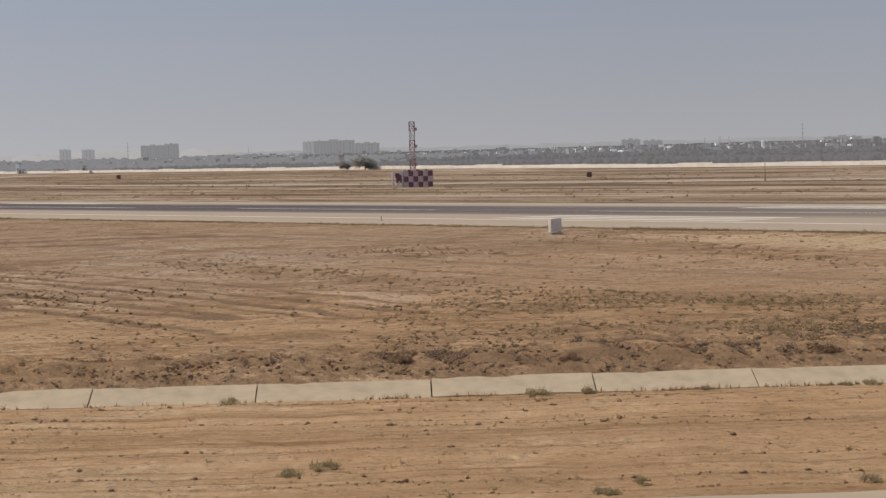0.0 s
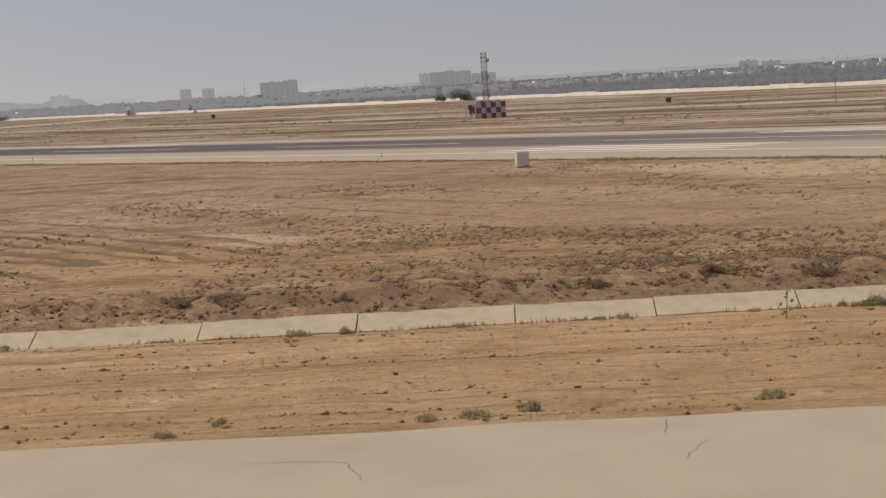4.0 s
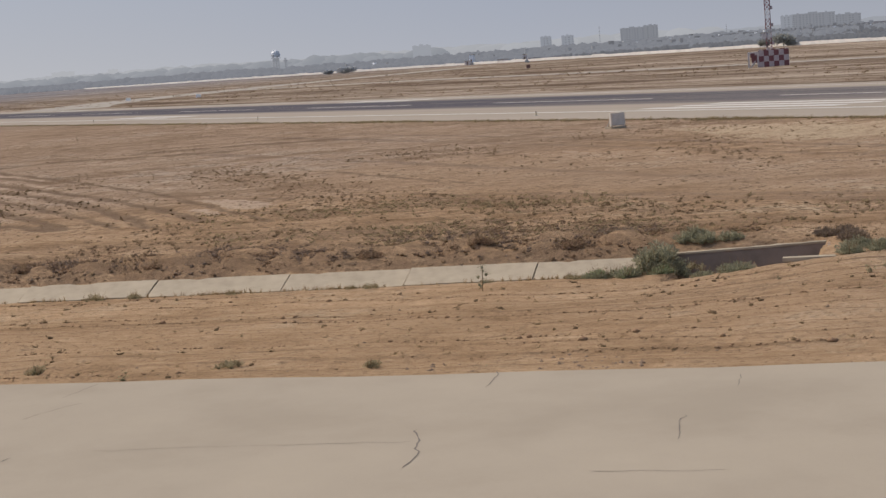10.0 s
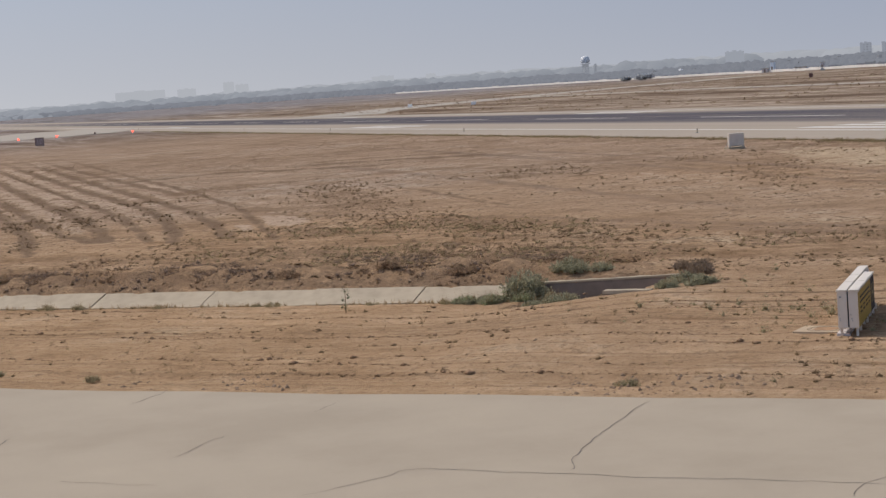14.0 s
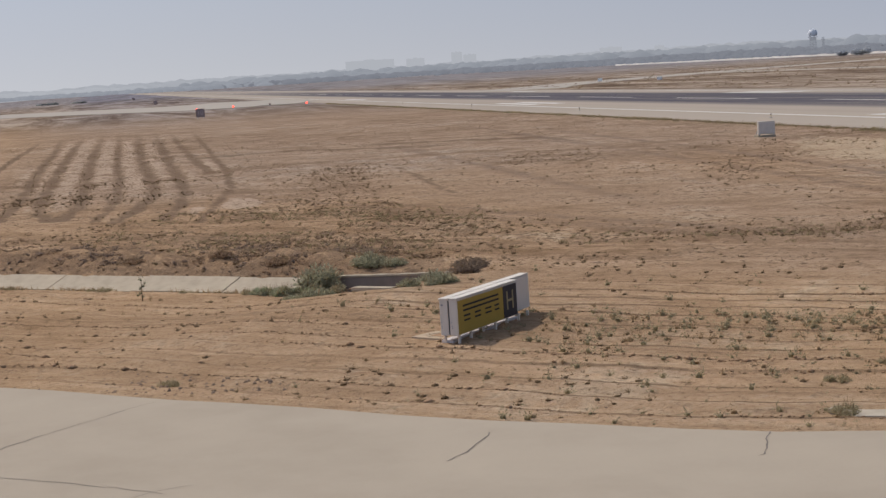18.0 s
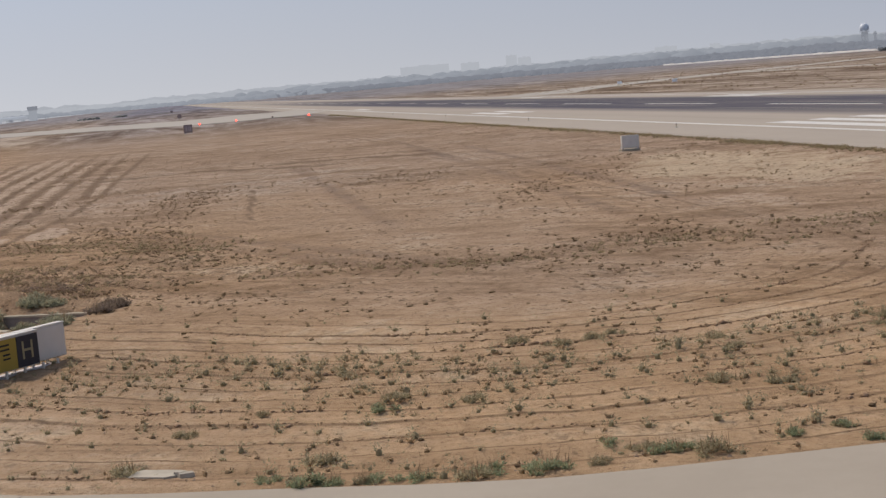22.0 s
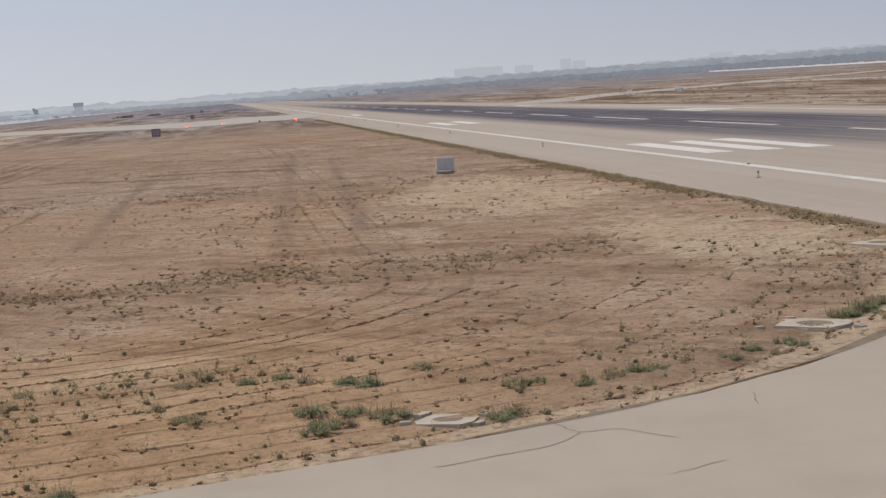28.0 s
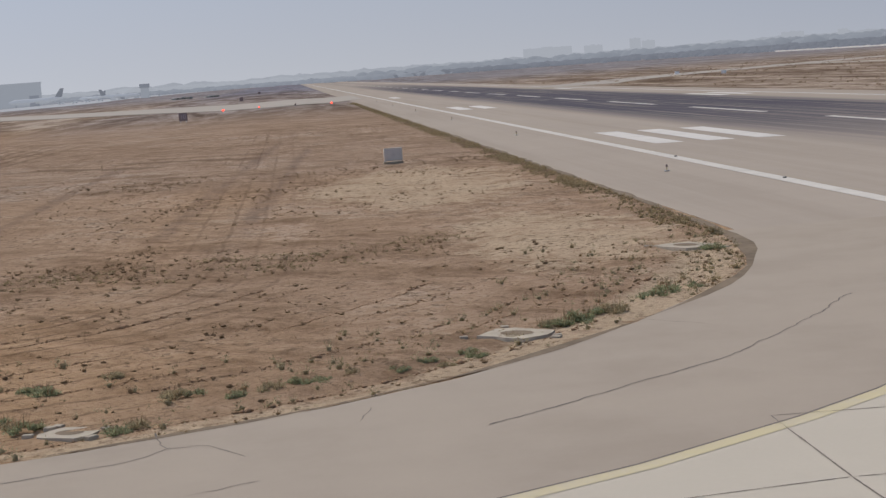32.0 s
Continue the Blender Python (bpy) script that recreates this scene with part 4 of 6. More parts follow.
def guidance_sign():
    LB, D, z0, z1 = 4.12, 0.42, 0.15, 0.91
    s = thing("taxiway_sign", -2.38, 47.03, 0.0, 141.5, "long white box sign with yellow and black panels, short legs", "sign")
    body = part("front_cabinet", boxed(0, 2.96, 0, D / 2 - 0.012, z0, z1, bevel=0.012), WHITE, s, "shorter white sheet metal half with the coloured faces")
    part("rear_cabinet", boxed(0, LB, D / 2 + 0.012, D, z0, z1, bevel=0.012), WHITE, s, "full-length white sheet metal half")
    for x0, x1, y0, y1 in ((-0.02, 1.45, -0.02, D / 2 - 0.01), (1.46, 2.98, -0.02, D / 2 - 0.01), (-0.02, 1.3, D / 2 + 0.01, D + 0.02), (1.31, 2.5, D / 2 + 0.01, D + 0.02), (2.51, LB + 0.02, D / 2 + 0.01, D + 0.02)):
        part("lid", boxed(x0, x1, y0, y1, z1, z1 + 0.035, bevel=0.01), WHITE, s)
    part("seam", boxed(0.01, 2.95, D / 2 - 0.012, D / 2 + 0.012, z0 + 0.02, z1 - 0.02), BLACK, s)
    face = part("yellow_panel", boxed(0.02, 2.23, -0.012, 0.0, z0 + 0.02, z1 - 0.03), YELLOW, s, "yellow sign face with dark bars")
    black = part("black_panel", boxed(2.24, 2.94, -0.012, 0.0, z0 + 0.02, z1 - 0.03), PANEL_DARK, s, "black sign face with a pale letter")
    part("white_panel", boxed(2.99, LB - 0.02, D / 2 + 0.002, D / 2 + 0.012, z0 + 0.02, z1 - 0.03), WHITE, s)
    for x0, x1, h in ((0.25, 2.0, 0.60), (0.25, 2.0, 0.50)):
        part("writing_bar", boxed(x0, x1, -0.017, -0.012, z0 + h - 0.02, z0 + h + 0.022), BLACK, face)
    for k, x0 in enumerate((0.27, 0.79, 1.31, 1.78)):
        for h in (0.385, 0.29):
            part("writing_bar", boxed(x0, x0 + (0.30 if k < 3 else 0.23), -0.017, -0.012, z0 + h - 0.02, z0 + h + 0.018), BLACK, face)
    h = letter("H", 0.60, SIGN_LETTER, "letter", black, "pale letter H")
    h.matrix_basis = pose(2.58, -0.016, z0 + 0.37, 90)
    for x in (0.12, 0.68, 1.3, 1.9, 2.5, 3.1, 3.6):
        for y in (0.05, D - 0.05):
            part("leg", boxed(x - 0.025, x + 0.025, y - 0.025, y + 0.025, -0.04, z0), WHITE, s)
    part("footing", boxed(0.12, LB - 0.3, 0.20, D + 0.06, -0.08, 0.03, bevel=0.01), OFFWHITE, s, "white concrete footing strip")
    for y in (0.06, 0.30):
        for z in (0.3, 0.42, 0.34):
            part("screw", boxed(-0.012, 0.0, y + z * 0.2, y + z * 0.2 + 0.02, z, z + 0.02), STEEL, s)
    latch = part("latch", boxed(-0.014, 0, 0.33, 0.38, 0.78, 0.82, bevel=0.004), STEEL, s)
    return s


guidance_sign()
ring = thing("cable_pit", -3.55, 46.95, 0.0, 40, "pale square cable pit slab with a round cover", "pit cover")
part("slab", boxed(-0.60, 0.60, -0.42, 0.42, -0.08, 0.018, bevel=0.008), DUSTY_SLAB, ring)
bm = bmesh.new()
for r0, r1, z in ((0.36, 0.41, 0.03),):
    vs = [[bm.verts.new((r * math.cos(t), r * 0.8 * math.sin(t), zz)) for t in np.linspace(0, 2 * math.pi, 28, endpoint=False)] for r, zz in ((r0, -0.05), (r0, z), (r1, z), (r1, -0.05))]
    for p, q in zip(vs, vs[1:]):
        for k in range(28):
            bm.faces.new((p[k], p[(k + 1) % 28], q[(k + 1) % 28], q[k]))
bmesh.ops.recalc_face_normals(bm, faces=bm.faces)
part("rim", bm, SLAB, ring)
part("cover", boxed(-0.25, 0.25, -0.20, 0.20, -0.05, 0.026, bevel=0.004), CLOD_SOIL, ring)


def flat_slab(x, y, w, d, turn, h=0.06, hole=True, label="broken pale concrete pit slab sunk in the soil"):
    s = thing("pit_slab", x, y, float(land(x, y)), turn, label, "slab")
    bm = bmesh.new()
    n = 14
    r = np.random.default_rng(int(abs(x * 31 + y * 7)))
    base = []
    for k in range(n):
        t = 2 * math.pi * k / n
        c, q = math.cos(t), math.sin(t)
        f = 1 / max(abs(c), abs(q))
        base.append((c * f * w / 2 * (0.93 + 0.14 * r.random()), q * f * d / 2 * (0.93 + 0.14 * r.random())))
    top = [bm.verts.new((px, py, h)) for px, py in base]
    low = [bm.verts.new((px * 1.03, py * 1.03, -0.1)) for px, py in base]
    bm.faces.new(top)
    for k in range(n):
        bm.faces.new((top[k], low[k], low[(k + 1) % n], top[(k + 1) % n]))
    bmesh.ops.recalc_face_normals(bm, faces=bm.faces)
    part("slab", bm, PIT_SLAB, s)
    if hole:
        bm = bmesh.new()
        top = [bm.verts.new((0.27 * w * math.cos(t), -0.02 * d + 0.25 * d * math.sin(t), h + 0.006)) for t in np.linspace(0, 2 * math.pi, 18, endpoint=False)]
        low = [bm.verts.new((v.co.x * 0.9, v.co.y * 0.9, h + 0.003)) for v in top]
        for k in range(18):
            bm.faces.new((top[k], top[(k + 1) % 18], low[(k + 1) % 18], low[k]))
        bm.faces.new(low)
        part("pit_hole", bm, RIM_DIRT, s, "round hole filled with dark dirt")
    for k in range(5):
        q = r.random(3)
        part("fragment", boxed(-0.08 - 0.1 * q[0], 0.08, -0.06, 0.06 + 0.08 * q[1], -0.05, 0.03 + 0.03 * q[2], bevel=0.01), PIT_SLAB, s).matrix_basis = pose(w * (0.55 + 0.25 * q[0]) * (1 if k % 2 else -1), d * (q[1] - 0.5) * 1.3, 0, 0, 0, 90 * q[2])
    return s


flat_slab(-10.7, 86.1, 1.7, 1.2, 28, 0.07)
flat_slab(2.7, 79.4, 1.5, 1.15, 42, 0.05)
flat_slab(8.9, 70.75, 1.0, 0.85, 62, 0.02)
flat_slab(8.45, 51.45, 0.85, 0.5, 60, 0.015, False, "thin pale concrete slab sunk flush in the soil")

# ---- white marker box beside the runway, seen from its back ----
mb = thing("marker_board", -70.7, 81.1, 0.34, 97, "white boxy marker board on a steel frame", "marker board")
part("panel", boxed(-0.58, 0.58, -0.10, 0.10, 0.08, 0.88, bevel=0.02), WHITE, mb, "white sheet metal panel")
part("back_plate", boxed(-0.53, 0.53, -0.115, -0.10, 0.13, 0.83, bevel=0.004), GREY, mb)
for x in (-0.5, 0.5):
    part("post", boxed(x - 0.04, x + 0.04, -0.04, 0.04, -0.1, 0.12), STEEL, mb)
    part("brace", rod(bmesh.new(), (x, 0.08, 0.5), (x, 0.45, 0.02), 0.02), STEEL, mb)
part("foot_slab", boxed(-0.6, 0.6, -0.15, 0.5, -0.12, 0.03, bevel=0.02), SLAB, mb)


# ---- small black boards with numbers ----
def number_board(x, y, turn, w, h, text, label, face=SIGN_DULL):
    b = thing("number_board", x, y, float(land(x, y)), turn, label, "sign", "number boards beside the crossing taxiway")
    part("panel", boxed(-w / 2, w / 2, -0.1, 0.1, 0.25, 0.25 + h, bevel=0.02), face, b)
    part("frame", boxed(-w / 2 - 0.03, w / 2 + 0.03, 0.02, 0.13, 0.22, 0.28 + h), DARK_RED, b)
    if text:
        t = letter(text, h * 0.8, FADED, "digits", b, "pale digits")
        t.matrix_basis = pose(0, -0.112, 0.25 + h / 2, 90)
    for px in (-w * 0.35, w * 0.35):
        part("leg", boxed(px - 0.04, px + 0.04, -0.04, 0.04, -0.05, 0.26), STEEL, b)
    return b


number_board(-253.5, 57.2, 82, 1.35, 1.25, "10", "black board with pale digits 10 on short legs")
number_board(-516, 59.7, 82, 1.15, 1.1, "", "small black board on short legs")
number_board(-808, 60.3, 82, 1.1, 1.0, "", "small black board on short legs")
number_board(-237.2, 283.4, 40, 1.0, 0.95, "", "dark red-black board standing in the field", FIELD_BOARD)
number_board(-427.2, 298.1, 40, 1.1, 1.05, "", "small dark board standing in the field", FIELD_BOARD)

for x, y in ((-413.1, 187.5), (-466.3, 186.9)):
    b = thing("white_board", x, y, float(land(x, y)), 75, "low white board beside the exit taxiway", "sign", "white boards by the exit taxiway")
    part("panel", boxed(-0.65, 0.65, -0.12, 0.12, 0.2, 0.95, bevel=0.02), BOARD_WHITE, b)
    for px in (-0.5, 0.5):
        part("leg", boxed(px - 0.04, px + 0.04, -0.04, 0.04, -0.2, 0.2), STEEL, b)


# ---- airfield lights ----
def stop_light(x, y, lit):
    s = thing("stop_bar_light", x, y, float(land(x, y)), 80, "elevated red stop bar light, lit" if lit else "elevated stop bar light, unlit", "light", "stop bar across the crossing taxiway")
    part("stem", rod(bmesh.new(), (0, 0, -0.05), (0, 0, 0.32), 0.05), STEEL, s)
    part("head", rod(bmesh.new(), (0, -0.16, 0.44), (0, 0.16, 0.44), 0.15, 12), BLACK, s)
    bm = bmesh.new()
    bmesh.ops.create_icosphere(bm, subdivisions=2, radius=0.17, matrix=pose(0, -0.14, 0.44) @ Matrix.Diagonal((1, 0.6, 1, 1)))
    part("lens", bm, RED_GLOW if lit else DARK_RED, s, "glowing red lens" if lit else "dark lens")
    return s


for k in range(4):
    stop_light(-328.5 + 0.6 * k, 61.0 + 7.45 * k, k != 2)


def edge_light(x, y):
    s = thing("runway_edge_light", x, y, float(land_paved(x, y)), 0, "small dark elevated runway edge light", "light", "lights along the runway's side")
    part("base", rod(bmesh.new(), (0, 0, 0), (0, 0, 0.04), 0.13, 12), STEEL, s)
    part("stem", rod(bmesh.new(), (0, 0, 0.04), (0, 0, 0.22), 0.03, 8), YELLOW_LINE, s)
    part("head", rod(bmesh.new(), (0, 0, 0.21), (0, 0, 0.32), 0.055, 12, 0.045), SIGN_DULL, s)
    return s


for k in range(-1, 12):
    edge_light(-42.5 - 55.6 * k, 92.4)
for x in (-53, -32.2, -10):
    s = thing("inset_light", x, 95.15, float(land_paved(x, 95.15)) + 0.012, 0, "flush dark inset light on the runway side line", "light", "inset lights on the side line")
    part("disc", rod(bmesh.new(), (0, 0, 0), (0, 0, 0.04), 0.09, 14, 0.07), BLACK, s)

# ---- glide path mast with its chequered hut ----
def lattice(bm, x, y, half, z0, z1, step, r):
    corners = [(x - half, y - half), (x + half, y - half), (x + half, y + half), (x - half, y + half)]
    for cx, cy in corners:
        rod(bm, (cx, cy, z0), (cx, cy, z1), r * 1.5, 5)
    n = max(1, round((z1 - z0) / step))
    for k in range(n):
        a, b = z0 + (z1 - z0) * k / n, z0 + (z1 - z0) * (k + 1) / n
        for j in range(4):
            p, q = corners[j], corners[(j + 1) % 4]
            rod(bm, (*p, a), (*q, b), r, 4)
            rod(bm, (*p, b), (*q, b), r, 4)
    return bm


mast = thing("antenna_mast", -237.6, 232.4, -1.55, 49, "red and white lattice antenna mast rising behind a chequered hut", "mast")
for k in range(7):
    part("section", lattice(bmesh.new(), 0, 1.3, 0.48, 1.76 * k, 1.76 * (k + 1), 0.88, 0.05), MAST_RED if k % 2 == 0 else MAST_WHITE, mast, "red lattice section" if k % 2 == 0 else "white lattice section")
for z in (4.3, 7.7, 10.9):
    arm = part("antenna", boxed(0.5, 0.95, 1.0, 1.7, z - 0.32, z + 0.3, bevel=0.03), FADED, mast, "boxy antenna on a bracket")
    part("bracket", boxed(0.42, 0.55, 1.2, 1.4, z - 0.05, z + 0.05), STEEL, arm)
hut = thing("equipment_hut", -237.6, 232.4, -1.55, 49, "small hut chequered in faded red and white", "hut")
part("core", boxed(-1.95, 3.55, -1.75, 0.7, 0.0, 3.05), FADED, hut)
sq = 3.1 / 3
red_sq = mesh_of("square", boxed(0.005, 0.905, -0.02, 0.0, 0.005, 1.025), RED)
white_sq = mesh_of("square", boxed(0.005, 0.905, -0.02, 0.0, 0.005, 1.025), FADED)
for i in range(6):
    for j in range(3):
        ob = part("square", red_sq if (i + j) % 2 else white_sq, None, hut)
        ob.matrix_basis = pose(-1.95 + i * 0.915, -1.75, j * sq)
for i in range(2):
    for j in range(3):
        ob = part("square", red_sq if (i + j) % 2 else white_sq, None, hut)
        ob.matrix_basis = pose(-1.95, -1.75 + 2.43 - i * 1.2, j * sq, 0, 0, -90)
        ob.scale = (1.3, 1, 1)
for k in range(7):
    part("parapet_block", boxed(-1.95 + k * 0.8, -1.95 + k * 0.8 + 0.6, -1.7, -1.5, 3.05, 3.3), RED if k % 2 else FADED, hut)
annex = thing("generator_shelter", -237.6, 232.4, -1.55, 49, "small white and red shelter on legs beside the chequered hut", "hut")
part("roof", boxed(-4.0, -2.0, -1.5, 0.4, 2.35, 2.9, bevel=0.03), OFFWHITE, annex)
part("roof_edge", boxed(-3.5, -2.7, -1.53, -1.5, 1.8, 2.7), RED, annex)
part("box", boxed(-3.3, -2.1, -1.3, 0.2, 0.9, 2.35, bevel=0.03), RED, annex)
for x in (-3.85, -2.15):
    for y in (-1.35, 0.25):
        part("leg", boxed(x - 0.14, x + 0.14, y - 0.14, y + 0.14, -0.2, 2.4), OFFWHITE, annex)
part("ramp", rod(bmesh.new(), (-3.5, -1.3, 0.1), (-2.6, -1.3, 1.2), 0.16, 6), OFFWHITE, annex)

post = thing("thin_post", -169, 247.5, float(land(-169, 247.5)), 0, "thin brown wooden post with small lights", "post")
part("pole", rod(bmesh.new(), (0, 0, -0.3), (0, 0, 3.6), 0.09, 8, 0.06), STONE, post)
part("arm", rod(bmesh.new(), (-0.25, 0, 0.45), (0.25, 0, 0.45), 0.05, 6), STONE, post)

# ---- boundary wall and the far edge of the field ----
def long_wall(name, points, h, label):
    w = thing(name, 0, 0, 0, 0, label, "wall", kind="structure")
    for (ax, ay), (bx, by) in zip(points, points[1:]):
        d = math.hypot(bx - ax, by - ay)
        n = max(1, round(d / 12))
        me = mesh_of("wall_panel", boxed(0, d / n - 0.12, -0.12, 0.12, -0.6, h), WALL)
        pier = mesh_of("pier", boxed(-0.14, 0.14, -0.2, 0.2, -0.6, h + 0.12), WALL)
        for k in range(n):
            x, y = ax + (bx - ax) * k / n, ay + (by - ay) * k / n
            turn = math.degrees(math.atan2(by - ay, bx - ax))
            for nm, m in (("wall_panel", me), ("pier", pier)):
                ob = part(nm, m, None, w)
                ob.matrix_basis = pose(x, y, float(land(x, y)), 0, 0, turn)
                ob.scale = (1, 1, 0.86 + 0.14 * math.sin(k * 2.7) * math.sin(k * 0.9 + 1))
    return w


WALL = plain("lime_washed_wall", (0.70, 0.645, 0.575), 0.9, grain=0.6, depth=0.2, local=False)
long_wall("boundary_wall_1", [(120, 352), (-232, 381), (-440, 405), (-820, 462), (-905, 467), (-1120, 478), (-1460, 494)], 1.25, "long pale lime-washed boundary wall")


def leaf_cloud(r, n, size, centre, spread, squash=1.0):
    """n leaf triangles round an ellipsoid, denser towards its skin."""
    v = r.normal(size=(n, 3))
    v /= np.linalg.norm(v, axis=1)[:, None]
    v *= (r.random((n, 1)) ** 0.4)
    c = np.asarray(centre) + v * np.asarray(spread)
    t = r.normal(size=(n, 3, 3)) * size
    t[..., 2] *= squash
    return c[:, None] + t


def tree(name, x, y, h, w, label, material, seed, z=None):
    r = np.random.default_rng(seed)
    t = thing(name, x, y, float(land(x, y)) if z is None else z, 0, label, "tree")
    bm = bmesh.new()
    rod(bm, (0, 0, -0.3), (0.1, 0, h * 0.45), 0.035 * h, 7, 0.02 * h)
    for k in range(5):
        a = k * 1.3
        rod(bm, (0.08, 0, h * 0.35), (w * 0.33 * math.cos(a), w * 0.33 * math.sin(a), h * (0.6 + 0.05 * k)), 0.015 * h, 5, 0.006 * h)
    part("trunk", bm, STONE, t)
    tris = [leaf_cloud(r, 260, 0.03 * w + 0.05, (w * 0.34 * math.cos(a), w * 0.34 * math.sin(a), h * (0.34 + 0.24 * r.random())), (w * 0.30, w * 0.30, h * 0.32)) for a in np.arange(9) * 0.7]
    part("crown", tri_mesh("crown", np.concatenate(tris), material), None, t)
    return t


DUSTY_TREE = foliage("dusty_grey_trees", (0.40, 0.405, 0.41), (0.50, 0.505, 0.51))
tree("field_tree", -433, 401, 4.8, 6.8, "small dark thorn tree near the boundary wall", FAR_TREE_NEARER, 11)
tree("field_tree", -443, 401, 3.2, 3.4, "small dark thorn tree near the boundary wall", FAR_TREE_NEARER, 12)
tree("field_tree", -826, 434, 4.0, 9.0, "low dusty tree by the far wall", DUSTY_TREE, 13)
tree("field_tree", -836, 428, 3.0, 5.0, "low dusty tree by the far wall", DUSTY_TREE, 14)


def hut_small(x, y, w, d, h, turn, label, material=None):
    s = thing("small_hut", x, y, float(land(x, y)), turn, label, "hut")
    part("wall", boxed(-w / 2, w / 2, -d / 2, d / 2, -0.3, h, bevel=0.03), material or OFFWHITE, s)
    part("roof", boxed(-w / 2 - 0.2, w / 2 + 0.2, -d / 2 - 0.2, d / 2 + 0.2, h, h + 0.18), SLAB, s)
    part("door", boxed(-0.45, 0.45, -d / 2 - 0.03, -d / 2, 0, min(2.0, h * 0.85)), WALL_DARK, s)
    return s


hut_small(-470, 424, 1.9, 1.9, 4.6, 45, "pale watch post beside the thorn tree")
hut_small(-462, 416, 2.6, 2.0, 2.0, 45, "low tan hut beside the thorn tree", SLAB)
hut_small(-714, 444, 2.8, 2.2, 1.8, 40, "low pale hut by the boundary wall")
hut_small(-680, 443, 4.5, 2.0, 1.5, 40, "row of low pale boxes by the boundary wall")
hut_small(-656, 440, 1.3, 1.3, 3.0, 40, "pale watch post by the boundary wall")
hut_small(-806, 500, 2.2, 2.2, 4.4, 35, "white watch tower behind the wall", BOARD_WHITE)


# ---- the distant town ----
def apartment(x, y, w, d, top, floors, bays, turn, label, tone):
    b = thing("apartment_block", x, y, -1.0, turn, label, "building", "apartment blocks on the skyline")
    h = top + 1.0
    part("wall", boxed(-w / 2, w / 2, -d / 2, d / 2, 0, h - 0.8), tone, b)
    part("roof", box(boxed(-w / 2 - 0.3, w / 2 + 0.3, -d / 2 - 0.3, d / 2 + 0.3, h - 0.8, h), -w * 0.12, w * 0.10, -d * 0.2, d * 0.3, h, h + 1.6), tone, b)
    fh, bw = (h - 1.2) / floors, w / bays
    me = mesh_of("window", boxed(-bw * 0.27, bw * 0.27, -0.25, 0.0, 0, fh * 0.5), FAR_PANE)
    for i in range(0 if tone in (HAZE, HAZE_NORTH) else bays):
        for j in range(floors):
            ob = part("window", me, None, b)
            ob.matrix_basis = pose(-w / 2 + bw * (i + 0.5), -d / 2 - 0.01, fh * j + fh * 0.32)
    for k in range(3):
        part("stair_tower", boxed(-w * 0.36 + k * w * 0.33 - 1.4, -w * 0.36 + k * w * 0.33 + 1.4, -d / 2 - 0.9, -d / 2, 0, h + 0.9), tone, b)
    return b


# skyline and tree belts glow faintly: haze painted into their emission
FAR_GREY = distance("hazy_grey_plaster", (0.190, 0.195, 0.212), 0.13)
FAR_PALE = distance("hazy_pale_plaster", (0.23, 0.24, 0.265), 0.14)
FAR_PANE = distance("far_hazy_panes", (0.190, 0.196, 0.213), 0.06)
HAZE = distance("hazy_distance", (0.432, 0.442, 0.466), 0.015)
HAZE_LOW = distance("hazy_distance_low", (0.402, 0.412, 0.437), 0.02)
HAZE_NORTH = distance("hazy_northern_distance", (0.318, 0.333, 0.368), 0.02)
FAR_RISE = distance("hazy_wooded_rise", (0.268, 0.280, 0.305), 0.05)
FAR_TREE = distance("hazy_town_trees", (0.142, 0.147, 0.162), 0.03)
BELT_TREE = distance("hazy_belt_trees", (0.122, 0.124, 0.135), 0.04)
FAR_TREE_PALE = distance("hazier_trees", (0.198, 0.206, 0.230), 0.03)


def facing(x, y):
    """The turn by which a front looks back at the airfield."""
    return math.degrees(math.atan2(y - 25, x - 20)) - 90


